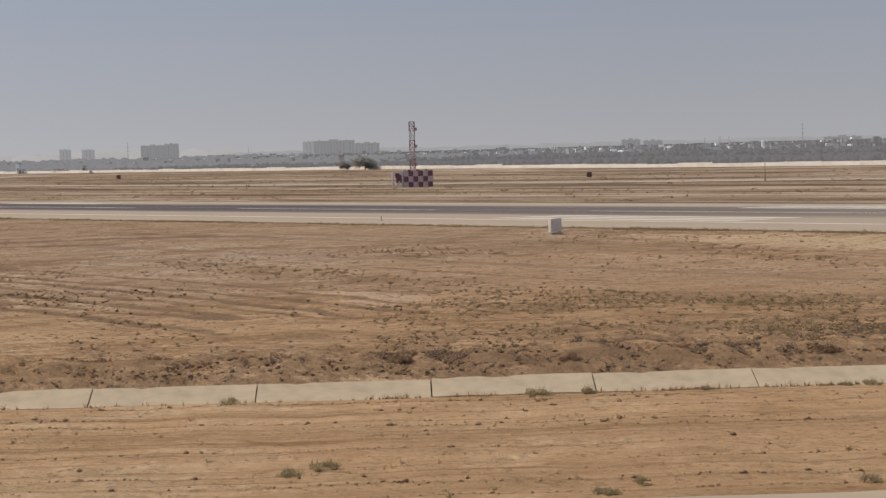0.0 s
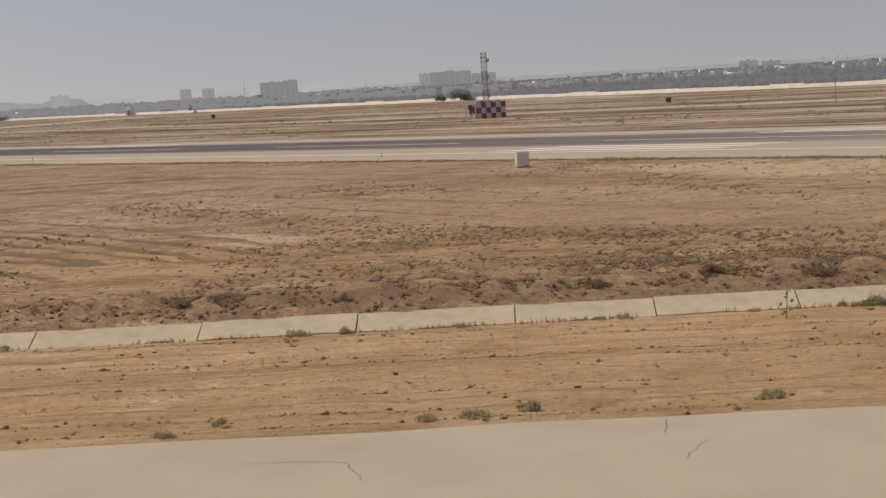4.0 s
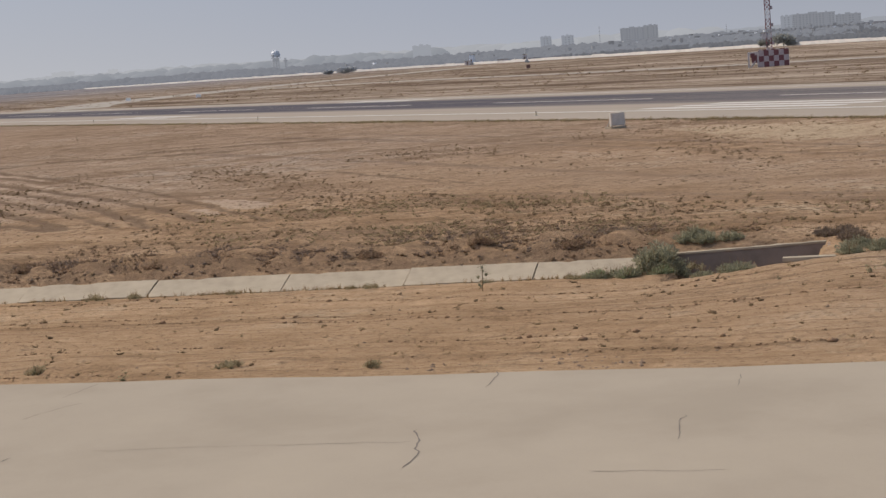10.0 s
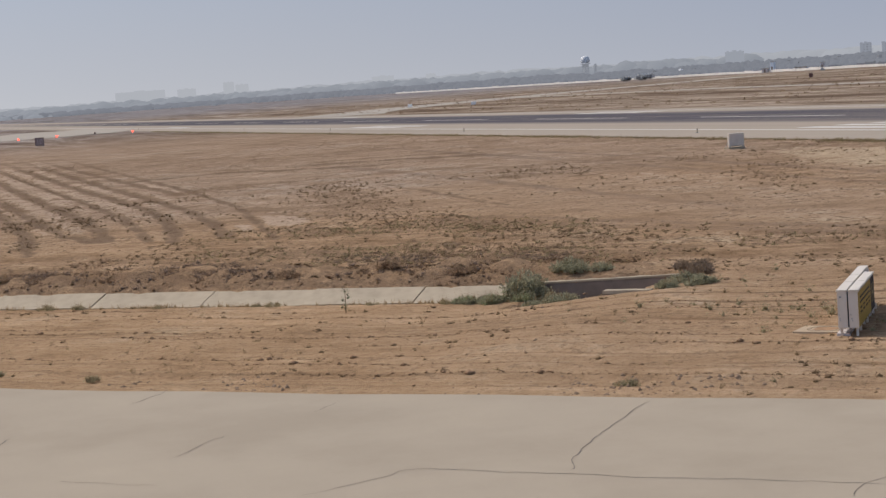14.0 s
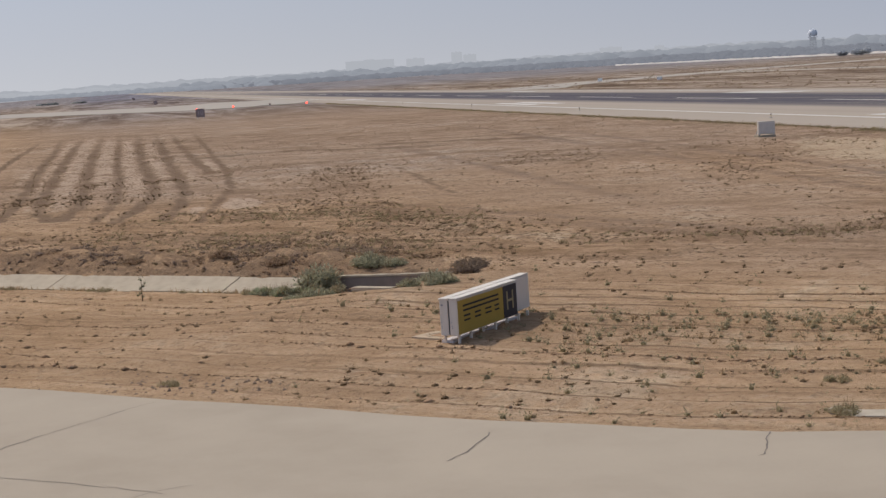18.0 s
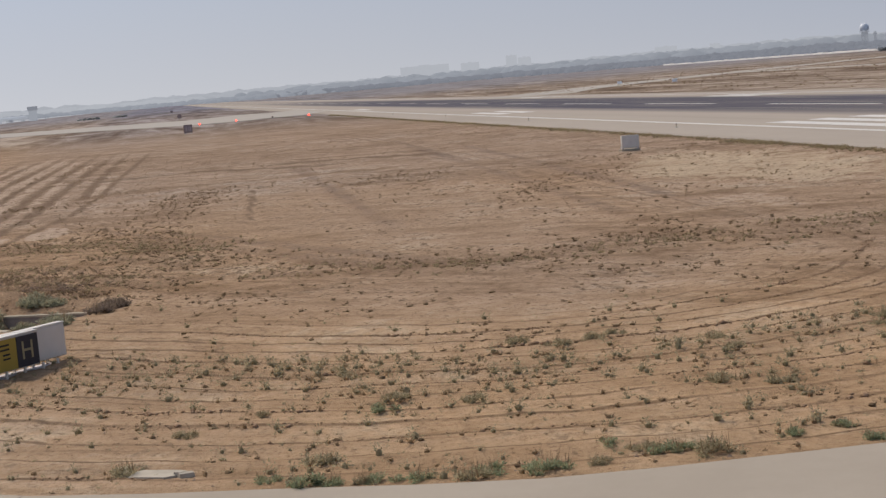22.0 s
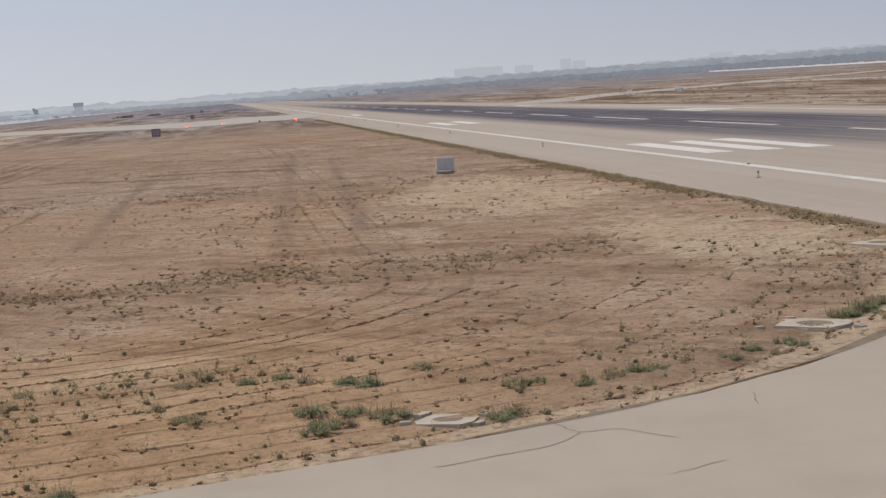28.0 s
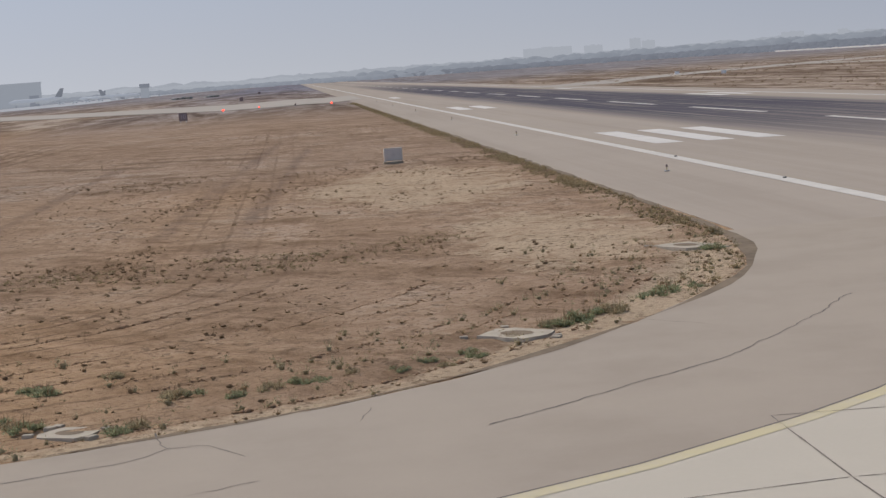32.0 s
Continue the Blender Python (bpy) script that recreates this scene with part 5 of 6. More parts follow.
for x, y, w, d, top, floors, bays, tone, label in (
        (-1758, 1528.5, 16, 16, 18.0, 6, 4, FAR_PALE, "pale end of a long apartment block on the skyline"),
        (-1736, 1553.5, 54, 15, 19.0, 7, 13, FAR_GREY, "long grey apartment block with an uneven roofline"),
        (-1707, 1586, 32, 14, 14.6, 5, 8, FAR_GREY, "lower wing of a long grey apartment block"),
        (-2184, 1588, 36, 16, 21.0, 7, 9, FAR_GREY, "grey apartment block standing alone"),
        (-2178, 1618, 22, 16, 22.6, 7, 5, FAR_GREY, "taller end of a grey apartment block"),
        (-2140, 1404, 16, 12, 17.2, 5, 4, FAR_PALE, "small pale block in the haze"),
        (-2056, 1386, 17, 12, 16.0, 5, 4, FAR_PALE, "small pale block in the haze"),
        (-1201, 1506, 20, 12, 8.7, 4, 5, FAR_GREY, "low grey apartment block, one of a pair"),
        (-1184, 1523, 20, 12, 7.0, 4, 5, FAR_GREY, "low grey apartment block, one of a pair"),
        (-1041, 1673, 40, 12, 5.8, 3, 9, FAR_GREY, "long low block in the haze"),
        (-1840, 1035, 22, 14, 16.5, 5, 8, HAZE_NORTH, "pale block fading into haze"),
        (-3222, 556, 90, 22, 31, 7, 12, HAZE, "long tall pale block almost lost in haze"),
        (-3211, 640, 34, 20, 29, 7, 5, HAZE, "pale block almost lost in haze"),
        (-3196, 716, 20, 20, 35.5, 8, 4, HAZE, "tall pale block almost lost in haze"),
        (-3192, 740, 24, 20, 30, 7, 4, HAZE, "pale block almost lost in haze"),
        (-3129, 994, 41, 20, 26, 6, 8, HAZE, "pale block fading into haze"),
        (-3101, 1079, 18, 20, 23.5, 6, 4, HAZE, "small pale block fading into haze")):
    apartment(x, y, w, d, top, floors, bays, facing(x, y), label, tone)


def along(points, n, r, spread):
    p = np.array(points, float)
    seg = np.hypot(*np.diff(p, axis=0).T)
    u = np.sort(r.random(n)) * seg.sum()
    cum = np.r_[0, np.cumsum(seg)]
    return np.stack([np.interp(u, cum, p[:, 0]), np.interp(u, cum, p[:, 1])], 1) + r.normal(size=(n, 2)) * spread


def town(points, n, seed, spread, size, low):
    r = np.random.default_rng(seed)
    verts, faces = [], []
    for x, y in along(points, n, r, spread):
        w, d, h = size * r.uniform(2, 7) * (0.5 + r.random()), size * r.uniform(4, 8), low * r.uniform(1.4, 4.6) * (1 + 0.5 * (r.random() < 0.1))
        a = math.radians(facing(x, y)) + r.normal() * 0.3
        c, s = math.cos(a), math.sin(a)
        k = len(verts)
        for z in (-1.2, h):
            for px, py in ((-w, -d), (w, -d), (w, d), (-w, d)):
                verts.append((x + (px * c - py * s) / 2, y + (px * s + py * c) / 2, z))
        faces += [(k, k + 1, k + 5, k + 4), (k + 1, k + 2, k + 6, k + 5), (k + 2, k + 3, k + 7, k + 6), (k + 3, k, k + 4, k + 7), (k + 4, k + 5, k + 6, k + 7)]
    m = Mat("hazy_town_walls", 0.9)
    # grey emission on every wall stands in for the haze before the houses
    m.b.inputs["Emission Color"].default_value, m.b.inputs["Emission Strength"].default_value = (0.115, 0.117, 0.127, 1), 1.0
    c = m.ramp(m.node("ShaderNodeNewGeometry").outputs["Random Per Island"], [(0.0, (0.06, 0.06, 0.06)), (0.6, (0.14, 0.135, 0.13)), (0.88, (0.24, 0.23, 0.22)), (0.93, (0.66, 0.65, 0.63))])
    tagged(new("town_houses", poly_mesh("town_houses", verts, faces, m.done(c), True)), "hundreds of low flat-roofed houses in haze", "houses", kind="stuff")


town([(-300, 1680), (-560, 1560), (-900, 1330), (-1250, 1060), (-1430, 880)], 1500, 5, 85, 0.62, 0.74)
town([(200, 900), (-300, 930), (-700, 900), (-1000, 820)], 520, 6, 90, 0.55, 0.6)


def lump(r, n, rough=0.44):
    """n uneven rounded crowns of unit size, as places and faces."""
    b = bmesh.new()
    bmesh.ops.create_icosphere(b, subdivisions=2, radius=1.0)
    v = np.array([q.co[:] for q in b.verts])
    f = np.array([[q.index for q in p.verts] for p in b.faces])
    b.free()
    out_ = np.repeat(v[None], n, 0) * (1 - rough / 2 + rough * r.random((n, len(v), 1)))
    return out_, f


def woods(name, points, n, height, wide, material, label, seed, spread, base=-1.4, rough=0.44):
    """Rows of overlapping uneven crowns, with a broken upper outline."""
    r = np.random.default_rng(seed)
    at = along(points, n, r, spread)
    v, f = lump(r, n, rough)
    run = np.arange(n) / n
    swell = 0.85 + 0.15 * np.sin(run * 37 + seed) * np.sin(run * 91 + 1.3)
    h = (0.72 + 0.28 * r.random(n)) * height * swell
    w = wide * (0.7 + 0.6 * r.random(n))
    v = v * np.stack([w, w, h], 1)[:, None]
    v = v + np.stack([at[:, 0], at[:, 1], np.full(n, base)], 1)[:, None]
    faces = (f[None] + len(v[0]) * np.arange(n)[:, None, None]).reshape(-1, 3)
    tagged(new(name, poly_mesh(name, v.reshape(-1, 3), faces, material)), label, "trees", kind="stuff")


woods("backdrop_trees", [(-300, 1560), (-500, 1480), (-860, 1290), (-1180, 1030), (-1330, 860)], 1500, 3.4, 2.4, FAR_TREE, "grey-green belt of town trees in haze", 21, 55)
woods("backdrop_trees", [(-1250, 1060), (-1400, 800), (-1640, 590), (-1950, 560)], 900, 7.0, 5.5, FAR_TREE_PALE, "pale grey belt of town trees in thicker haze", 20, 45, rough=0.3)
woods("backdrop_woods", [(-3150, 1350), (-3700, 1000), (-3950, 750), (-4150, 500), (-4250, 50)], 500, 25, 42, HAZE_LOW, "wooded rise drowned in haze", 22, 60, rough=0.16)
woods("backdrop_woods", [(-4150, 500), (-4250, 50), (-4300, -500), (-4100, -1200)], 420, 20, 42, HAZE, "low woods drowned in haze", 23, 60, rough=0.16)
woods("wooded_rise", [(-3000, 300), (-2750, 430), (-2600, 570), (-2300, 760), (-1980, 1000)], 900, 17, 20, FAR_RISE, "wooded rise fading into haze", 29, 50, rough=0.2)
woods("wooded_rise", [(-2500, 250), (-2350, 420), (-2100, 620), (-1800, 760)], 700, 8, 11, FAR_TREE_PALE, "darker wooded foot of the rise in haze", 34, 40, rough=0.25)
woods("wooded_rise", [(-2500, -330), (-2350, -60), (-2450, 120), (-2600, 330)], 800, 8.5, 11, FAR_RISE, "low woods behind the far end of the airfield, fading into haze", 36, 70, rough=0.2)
woods("tree_belt", [(160, 430), (-250, 470), (-500, 500), (-700, 530)], 2600, 2.3, 1.3, BELT_TREE, "dusty trees close behind the boundary wall, greyed with haze", 27, 22)
woods("backdrop_trees", [(-650, 560), (-850, 580), (-1250, 600), (-1700, 560)], 1100, 3.6, 2.6, FAR_TREE_PALE, "dusty trees behind the boundary wall, paled with haze", 30, 28)
woods("tree_belt", [(-100, 760), (-500, 780), (-800, 800)], 1700, 2.5, 1.7, BELT_TREE, "dusty trees behind the boundary wall, greyed with haze", 28, 60)
woods("backdrop_trees", [(-760, 800), (-1000, 800), (-1300, 760), (-1800, 700)], 1000, 4.6, 3.6, FAR_TREE_PALE, "dusty trees behind the boundary wall, paled with haze", 31, 60, rough=0.3)
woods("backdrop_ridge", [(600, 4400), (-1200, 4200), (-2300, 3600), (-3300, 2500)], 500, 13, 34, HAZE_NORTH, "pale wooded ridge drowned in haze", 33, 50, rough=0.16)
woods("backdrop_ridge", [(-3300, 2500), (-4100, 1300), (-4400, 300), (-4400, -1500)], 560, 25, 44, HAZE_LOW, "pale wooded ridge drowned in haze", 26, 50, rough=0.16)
woods("scrub_belt", [(-891, 12), (-888, 27)], 8, 1.9, 1.5, FAR_TREE_NEARER, "dark low shrubs beyond the crossing taxiway", 24, 1.2, 0.2)
woods("scrub_belt", [(-885, 33), (-884, 38)], 3, 1.5, 1.9, FAR_TREE_NEARER, "dark low shrubs beyond the crossing taxiway", 32, 1.0, 0.2)


def slim_mast(x, y, z0, z1, r, label):
    m = thing("slim_mast", x, y, z0, 0, label, "mast", "slim masts over the town")
    part("pole", rod(bmesh.new(), (0, 0, -3), (0, 0, z1 - z0), r, 6, r * 0.4), FAR_GREY, m)
    for k in (0.55, 0.75, 0.95):
        part("arm", boxed(-2.2 * r, 2.2 * r, -r * 0.4, r * 0.4, (z1 - z0) * k - 0.3, (z1 - z0) * k + 0.5), FAR_GREY, m)


for x, y, top in ((-1511, 1067, 20.5), (-1941, 1575, 14.8), (-1577, 1715, 7.7), (-846, 1296, 18), (-964, 1317, 7.5), (-949, 1333, 8.5), (-955, 1327, 8.8)):
    slim_mast(x, y, -1, top, 0.5, "slim grey mast over the town")

# ---- radar dome ----
rad = thing("radar_dome", -1668, 768, -1.0, 20, "white radar dome on a lattice tower", "radar dome")
bm = bmesh.new()
bmesh.ops.create_icosphere(bm, subdivisions=3, radius=4.8, matrix=pose(0, 0, 18.7))
bmesh.ops.delete(bm, geom=[v for v in bm.verts if v.co.z < 15.4], context="VERTS")
part("dome", bm, plain("dome_white", (0.62, 0.61, 0.60), 0.5, grain=0.3, depth=0.05), rad, "white faceted dome")
part("platform", boxed(-3.6, 3.6, -3.6, 3.6, 14.6, 15.4), FAR_GREY, rad)
part("tower", lattice(bmesh.new(), 0, 0, 2.2, 0, 14.7, 2.5, 0.22), FAR_GREY, rad)
part("room", boxed(-2, 2, -2, 2, 11.6, 14.6), FAR_GREY, rad)
aux = thing("relay_tower", -1684, 786, -1.0, 20, "slim grey lattice tower beside the radar dome", "mast")
part("tower", lattice(bmesh.new(), 0, 0, 0.7, 0, 14.5, 1.6, 0.14), FAR_GREY, aux)
part("platform", boxed(-1.5, 1.5, -1.5, 1.5, 11.6, 12.6), FAR_GREY, aux)

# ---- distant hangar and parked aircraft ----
# hangar and control tower carry the same painted haze
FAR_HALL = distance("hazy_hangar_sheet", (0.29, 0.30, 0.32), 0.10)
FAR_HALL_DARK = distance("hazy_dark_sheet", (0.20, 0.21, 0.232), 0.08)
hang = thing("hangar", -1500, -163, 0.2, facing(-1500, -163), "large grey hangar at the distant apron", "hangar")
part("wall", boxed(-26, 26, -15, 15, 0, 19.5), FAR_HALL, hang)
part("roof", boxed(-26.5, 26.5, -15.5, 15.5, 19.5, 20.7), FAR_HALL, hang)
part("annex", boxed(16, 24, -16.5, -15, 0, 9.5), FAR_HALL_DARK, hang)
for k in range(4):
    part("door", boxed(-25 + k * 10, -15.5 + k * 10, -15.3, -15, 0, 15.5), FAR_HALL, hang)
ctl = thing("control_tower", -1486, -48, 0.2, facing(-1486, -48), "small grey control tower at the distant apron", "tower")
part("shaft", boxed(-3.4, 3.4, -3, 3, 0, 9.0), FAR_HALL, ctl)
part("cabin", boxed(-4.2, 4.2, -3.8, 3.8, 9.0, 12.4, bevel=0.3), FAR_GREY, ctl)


def airliner(x, y, z, turn, size, label, tail):
    a = thing("airliner", x, y, z, turn, label, "aircraft", "aircraft parked at the distant apron")
    bm = bmesh.new()
    R = 2.0 * size
    rings = []
    for px, k in ((-19, 0.12), (-17, 0.6), (-14, 0.95), (-8, 1), (8, 1), (13, 0.75), (18, 0.3), (20, 0.1)):
        rings.append([bm.verts.new((px * size, R * k * math.cos(t), 3.6 * size + R * k * math.sin(t) + (0.9 * size if px > 12 else 0))) for t in np.linspace(0, 2 * math.pi, 12, endpoint=False)])
    for p, q in zip(rings, rings[1:]):
        for k in range(12):
            bm.faces.new((p[k], q[k], q[(k + 1) % 12], p[(k + 1) % 12]))
    part("fuselage", bm, FAR_WHITE, a)

    def plate(name, pts, axis_, t, material, label_=""):
        b = bmesh.new()
        lo = [b.verts.new(Vector(p) - Vector(axis_) * t) for p in pts]
        hi = [b.verts.new(Vector(p) + Vector(axis_) * t) for p in pts]
        b.faces.new(lo[::-1])
        b.faces.new(hi)
        for k in range(len(pts)):
            b.faces.new((lo[k], lo[(k + 1) % len(pts)], hi[(k + 1) % len(pts)], hi[k]))
        part(name, b, material, a, label_)

    s = size
    plate("tail_fin", [(13 * s, 0, 5 * s), (18.5 * s, 0, 5 * s), (20.5 * s, 0, 11.5 * s), (17.8 * s, 0, 11.5 * s)], (0, 1, 0), 0.25 * s, tail, "coloured tail fin")
    for side in (1, -1):
        plate("wing", [(-4 * s, side * 1.5 * s, 3 * s), (3 * s, side * 1.5 * s, 3 * s), (7 * s, side * 17 * s, 4.2 * s), (5 * s, side * 17 * s, 4.2 * s)], (0, 0, 1), 0.25 * s, FAR_WHITE)
        plate("tailplane", [(15 * s, side * 0.8 * s, 5 * s), (18.5 * s, side * 0.8 * s, 5 * s), (20 * s, side * 6 * s, 5.4 * s), (18.7 * s, side * 6 * s, 5.4 * s)], (0, 0, 1), 0.15 * s, FAR_WHITE)
        part("engine", rod(bmesh.new(), (-4 * s, side * 5.5 * s, 1.7 * s), (0, side * 5.5 * s, 1.7 * s), 1.1 * s, 10), FAR_GREY, a)
    for px, py in ((-14, 0), (1.5, 2.5), (1.5, -2.5)):
        part("gear", rod(bmesh.new(), (px * s, py * s, 0), (px * s, py * s, 2.4 * s), 0.3 * s, 6), FAR_PANE, a)


# aircraft paint lifted by an emissive tone that imitates haze
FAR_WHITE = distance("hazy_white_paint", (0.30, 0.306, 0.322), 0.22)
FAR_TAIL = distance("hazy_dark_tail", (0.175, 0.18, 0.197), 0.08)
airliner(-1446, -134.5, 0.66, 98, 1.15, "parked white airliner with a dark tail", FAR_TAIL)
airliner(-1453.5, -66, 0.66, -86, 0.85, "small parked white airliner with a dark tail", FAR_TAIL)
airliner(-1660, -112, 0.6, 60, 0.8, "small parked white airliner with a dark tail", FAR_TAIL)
for k in range(9):
    x, y = -1480 - 18 * k, -118 + 9 * k
    s = thing("apron_vehicle", x, y, 0.45, 70 + 13 * k, "pale service vehicle on the distant apron", "vehicle", "service vehicles on the apron")
    part("body", boxed(-2.4, 2.4, -1, 1, 0.5, 1.5, bevel=0.1), FAR_WHITE, s)
    part("cab", boxed(-2.3, -0.6, -0.95, 0.95, 1.5, 2.4, bevel=0.15), FAR_GREY, s)
    for px in (-1.5, 1.5):
        for py in (-0.95, 0.95):
            part("wheel", rod(bmesh.new(), (px, py - 0.12, 0.4), (px, py + 0.12, 0.4), 0.42, 10), FAR_PANE, s)

# ---- plants and stones ----
def tufts(points, size, blades, r, lean=0.9, width=0.09):
    """Blades of dry scrub: thin triangles that fan out from each place."""
    n = len(points)
    p = np.repeat(points, blades, axis=0)
    s = np.repeat(size, blades)[:, None]
    a = r.random(n * blades) * 2 * np.pi
    out_ = np.stack([np.cos(a), np.sin(a), 0 * a], 1)
    side = np.stack([-np.sin(a), np.cos(a), 0 * a], 1)
    base = p + out_ * s * 0.16 * r.random((n * blades, 1))
    tip = p + out_ * s * lean * (0.25 + 0.45 * r.random((n * blades, 1))) + np.array([0, 0, 1]) * s * (0.35 + 0.6 * r.random((n * blades, 1)))
    w = s * width * (0.6 + 0.8 * r.random((n * blades, 1)))
    return np.stack([base - side * w, base + side * w, tip + side * w * 0.3], 1)


def mounds(points, size, leaves, r, flat=0.5):
    """Low ragged clumps of dry litter and leaves."""
    n = len(points)
    v = r.normal(size=(n * leaves, 3))
    v /= np.linalg.norm(v, axis=1)[:, None]
    v *= r.random((n * leaves, 1)) ** 0.5
    v[:, 2] = np.abs(v[:, 2]) * flat
    s = np.repeat(size, leaves)[:, None]
    c = np.repeat(points, leaves, axis=0) + v * s * 0.5
    t = r.normal(size=(n * leaves, 3, 3)) * s[:, :, None] * 0.075
    return c[:, None] + t


_b = bmesh.new()
bmesh.ops.create_icosphere(_b, subdivisions=1, radius=1.0)
CORE = np.array([q.co[:] for q in _b.verts])
CORE_FACES = np.array([[q.index for q in p.verts] for p in _b.faces])
_b.free()


def clumps(points, size, r, leaves=16, tall=0.8, core=0.2, leaf=0.05):
    """Feathery weeds: a small uneven core with many narrow leaves standing out of it."""
    n = len(points)
    v = CORE[None] * (0.6 + 0.6 * r.random((n, len(CORE), 1)))
    v = v * np.array([core, core, core * tall]) + np.array([0, 0, 0.12 * tall])
    v = v * size[:, None, None] + points[:, None]
    heart = v[:, CORE_FACES].reshape(-1, 3, 3)
    q = r.normal(size=(n * leaves, 3))
    q /= np.linalg.norm(q, axis=1)[:, None]
    q[:, 2] = np.abs(q[:, 2]) * 0.95
    q *= 0.35 + 0.75 * r.random((n * leaves, 1))
    s = np.repeat(size, leaves)[:, None]
    c = np.repeat(points, leaves, axis=0) + q * s * np.array([0.48, 0.48, 0.5 * tall]) + np.array([0, 0, 0.12 * tall]) * s
    t = np.clip(r.normal(size=(n * leaves, 3, 3)), -1.5, 1.5) * s[:, :, None] * leaf
    t = t + q[:, None] * s[:, :, None] * np.array([-0.08, 0.0, 0.12])[None, :, None]
    return np.concatenate([heart, c[:, None] + t])


def scatter(n, x0, x1, y0, y1, r, keep):
    x, y = r.uniform(x0, x1, n), r.uniform(y0, y1, n)
    d = rim_distance(x, y)
    ok = (d > 0.15) & (y < 88.3) & (r.random(n) < keep(x, y, d))
    x, y, d = x[ok], y[ok], d[ok]
    a, s = drain(x, y)
    dry = ~((s > -1.15) & (s < 0.1) & (a < 16)) & ~((a > 11.3) & (a < 16.2) & (s < 0.3) & (s > -4.1))
    x, y, d = x[dry], y[dry], d[dry]
    return np.stack([x, y, land(x, y) + ripple(x, y, d) - 0.015], 1), d


def clumpy(x, y, k=1.0):
    v = np.sin(x * 0.31 * k + 1.7 * np.sin(y * 0.23 * k)) * np.sin(y * 0.37 * k + 1.3 * np.sin(x * 0.19 * k)) + 0.5 * np.sin(x * 1.1 * k + y * 0.7 * k) * np.sin(y * 1.3 * k - x * 0.4 * k)
    return smooth(v, -0.3, 0.9)


def stuff(name, tris, material, label, category="scrub"):
    return tagged(new(name, tri_mesh(name, tris, material)), label, category, kind="stuff")


def rows_of(d, pitch, sharp):
    return np.clip(0.5 + 0.5 * np.cos(2 * np.pi * d / pitch), 0, 1) ** sharp


r = np.random.default_rng(31)


def k_open(x, y, d):
    a, s = drain(x, y)
    far_side = smooth(s, 0.3, 1.0) * (1 - smooth(a, 13, 17)) + smooth(a, 13, 17)
    bare = 1 - 0.8 * (1 - smooth(np.hypot((x + 41) / 22, (y - 60) / 8.5), 0.6, 1.1))
    thick = sum(k * band_field(x, y, line, w) for line, w, k in SCRUB_BANDS)
    return (0.05 + 0.5 * clumpy(x, y, 0.8) ** 2 + 0.6 * thick) * np.where(d < 18, 0.5, 1.0) * (0.35 + 0.65 * far_side) * bare


pts, d = scatter(150000, -75, 13, 18, 88, r, k_open)
stuff("dry_tufts", clumps(pts, 0.06 + 0.26 * r.random(len(pts)) ** 3, r, 12, 0.6, 0.26), DRY, "thousands of small dry brown tufts on bare soil")
pts, d = scatter(26000, -160, -75, 15, 88, r, lambda x, y, d: 0.15 + 0.7 * clumpy(x, y, 0.6))
stuff("dry_tufts", clumps(pts, 0.06 + 0.24 * r.random(len(pts)) ** 2, r, 10, 0.55), DRY, "small dry brown tufts on the farther soil")


def k_bank(x, y, d):
    a, s = drain(x, y)
    return smooth(s, 0.02, 0.2) * (1 - smooth(s, 0.9, 5.0)) * (1 - smooth(a, 12, 17)) * (0.25 + 0.75 * clumpy(x, y, 1.6)) + 0.35 * smooth(s, 1.5, 4) * (1 - smooth(s, 7, 12)) * (1 - smooth(a, 9, 14)) * clumpy(x, y, 0.9) ** 2


pts, d = scatter(150000, -60, -8, 5, 60, r, k_bank)
stuff("bank_scrub", clumps(pts, 0.07 + 0.30 * r.random(len(pts)) ** 3, r, 14, 0.6), BANK_BRUSH, "dark withered scrub along the drain's far bank")


def k_heaps(x, y, d):
    """Heaps of dead brush along the upper bank."""
    a, s = drain(x, y)
    heap = sum(np.exp(-((a - c) / w) ** 2 - ((s - t) / h) ** 2) for c, t, w, h in ((8.6, 1.2, 1.3, 0.8), (5.6, 1.5, 1.2, 0.9), (2.6, 1.2, 1.3, 0.7), (-0.6, 1.7, 1.1, 0.8), (-4.2, 1.1, 1.5, 0.7), (-8.5, 1.4, 1.6, 0.8),
                                                                                   (-13.0, 1.2, 1.5, 0.7), (4.4, 4.6, 2.2, 0.9), (9.4, 4.2, 1.6, 0.8), (-3.0, 4.4, 2.0, 0.7)))
    return np.clip(heap, 0, 1) * (0.3 + 0.7 * clumpy(x, y, 2.2))


pts, d = scatter(60000, -46, -12, 24, 56, r, k_heaps)
stuff("brush_heaps", clumps(pts, 0.10 + 0.32 * r.random(len(pts)) ** 2, r, 16, 0.7), HEAP_BRUSH, "heaps of dead dark brown brush on the drain's far bank")


def k_patch(x, y, d):
    a, s = drain(x, y)
    first = sum(k * band_field(x, y, line, w) for line, w, k in SCRUB_BANDS[:3])
    return np.clip(first, 0, 1) * (0.1 + 0.9 * clumpy(x, y, 1.3))


pts, d = scatter(46000, -50, -8, 38, 86, r, k_patch)
stuff("grey_scrub", clumps(pts, 0.07 + 0.26 * r.random(len(pts)) ** 2.2, r, 18, 0.7), SCRUBGREEN, "low grey-green scrub in ragged bands")


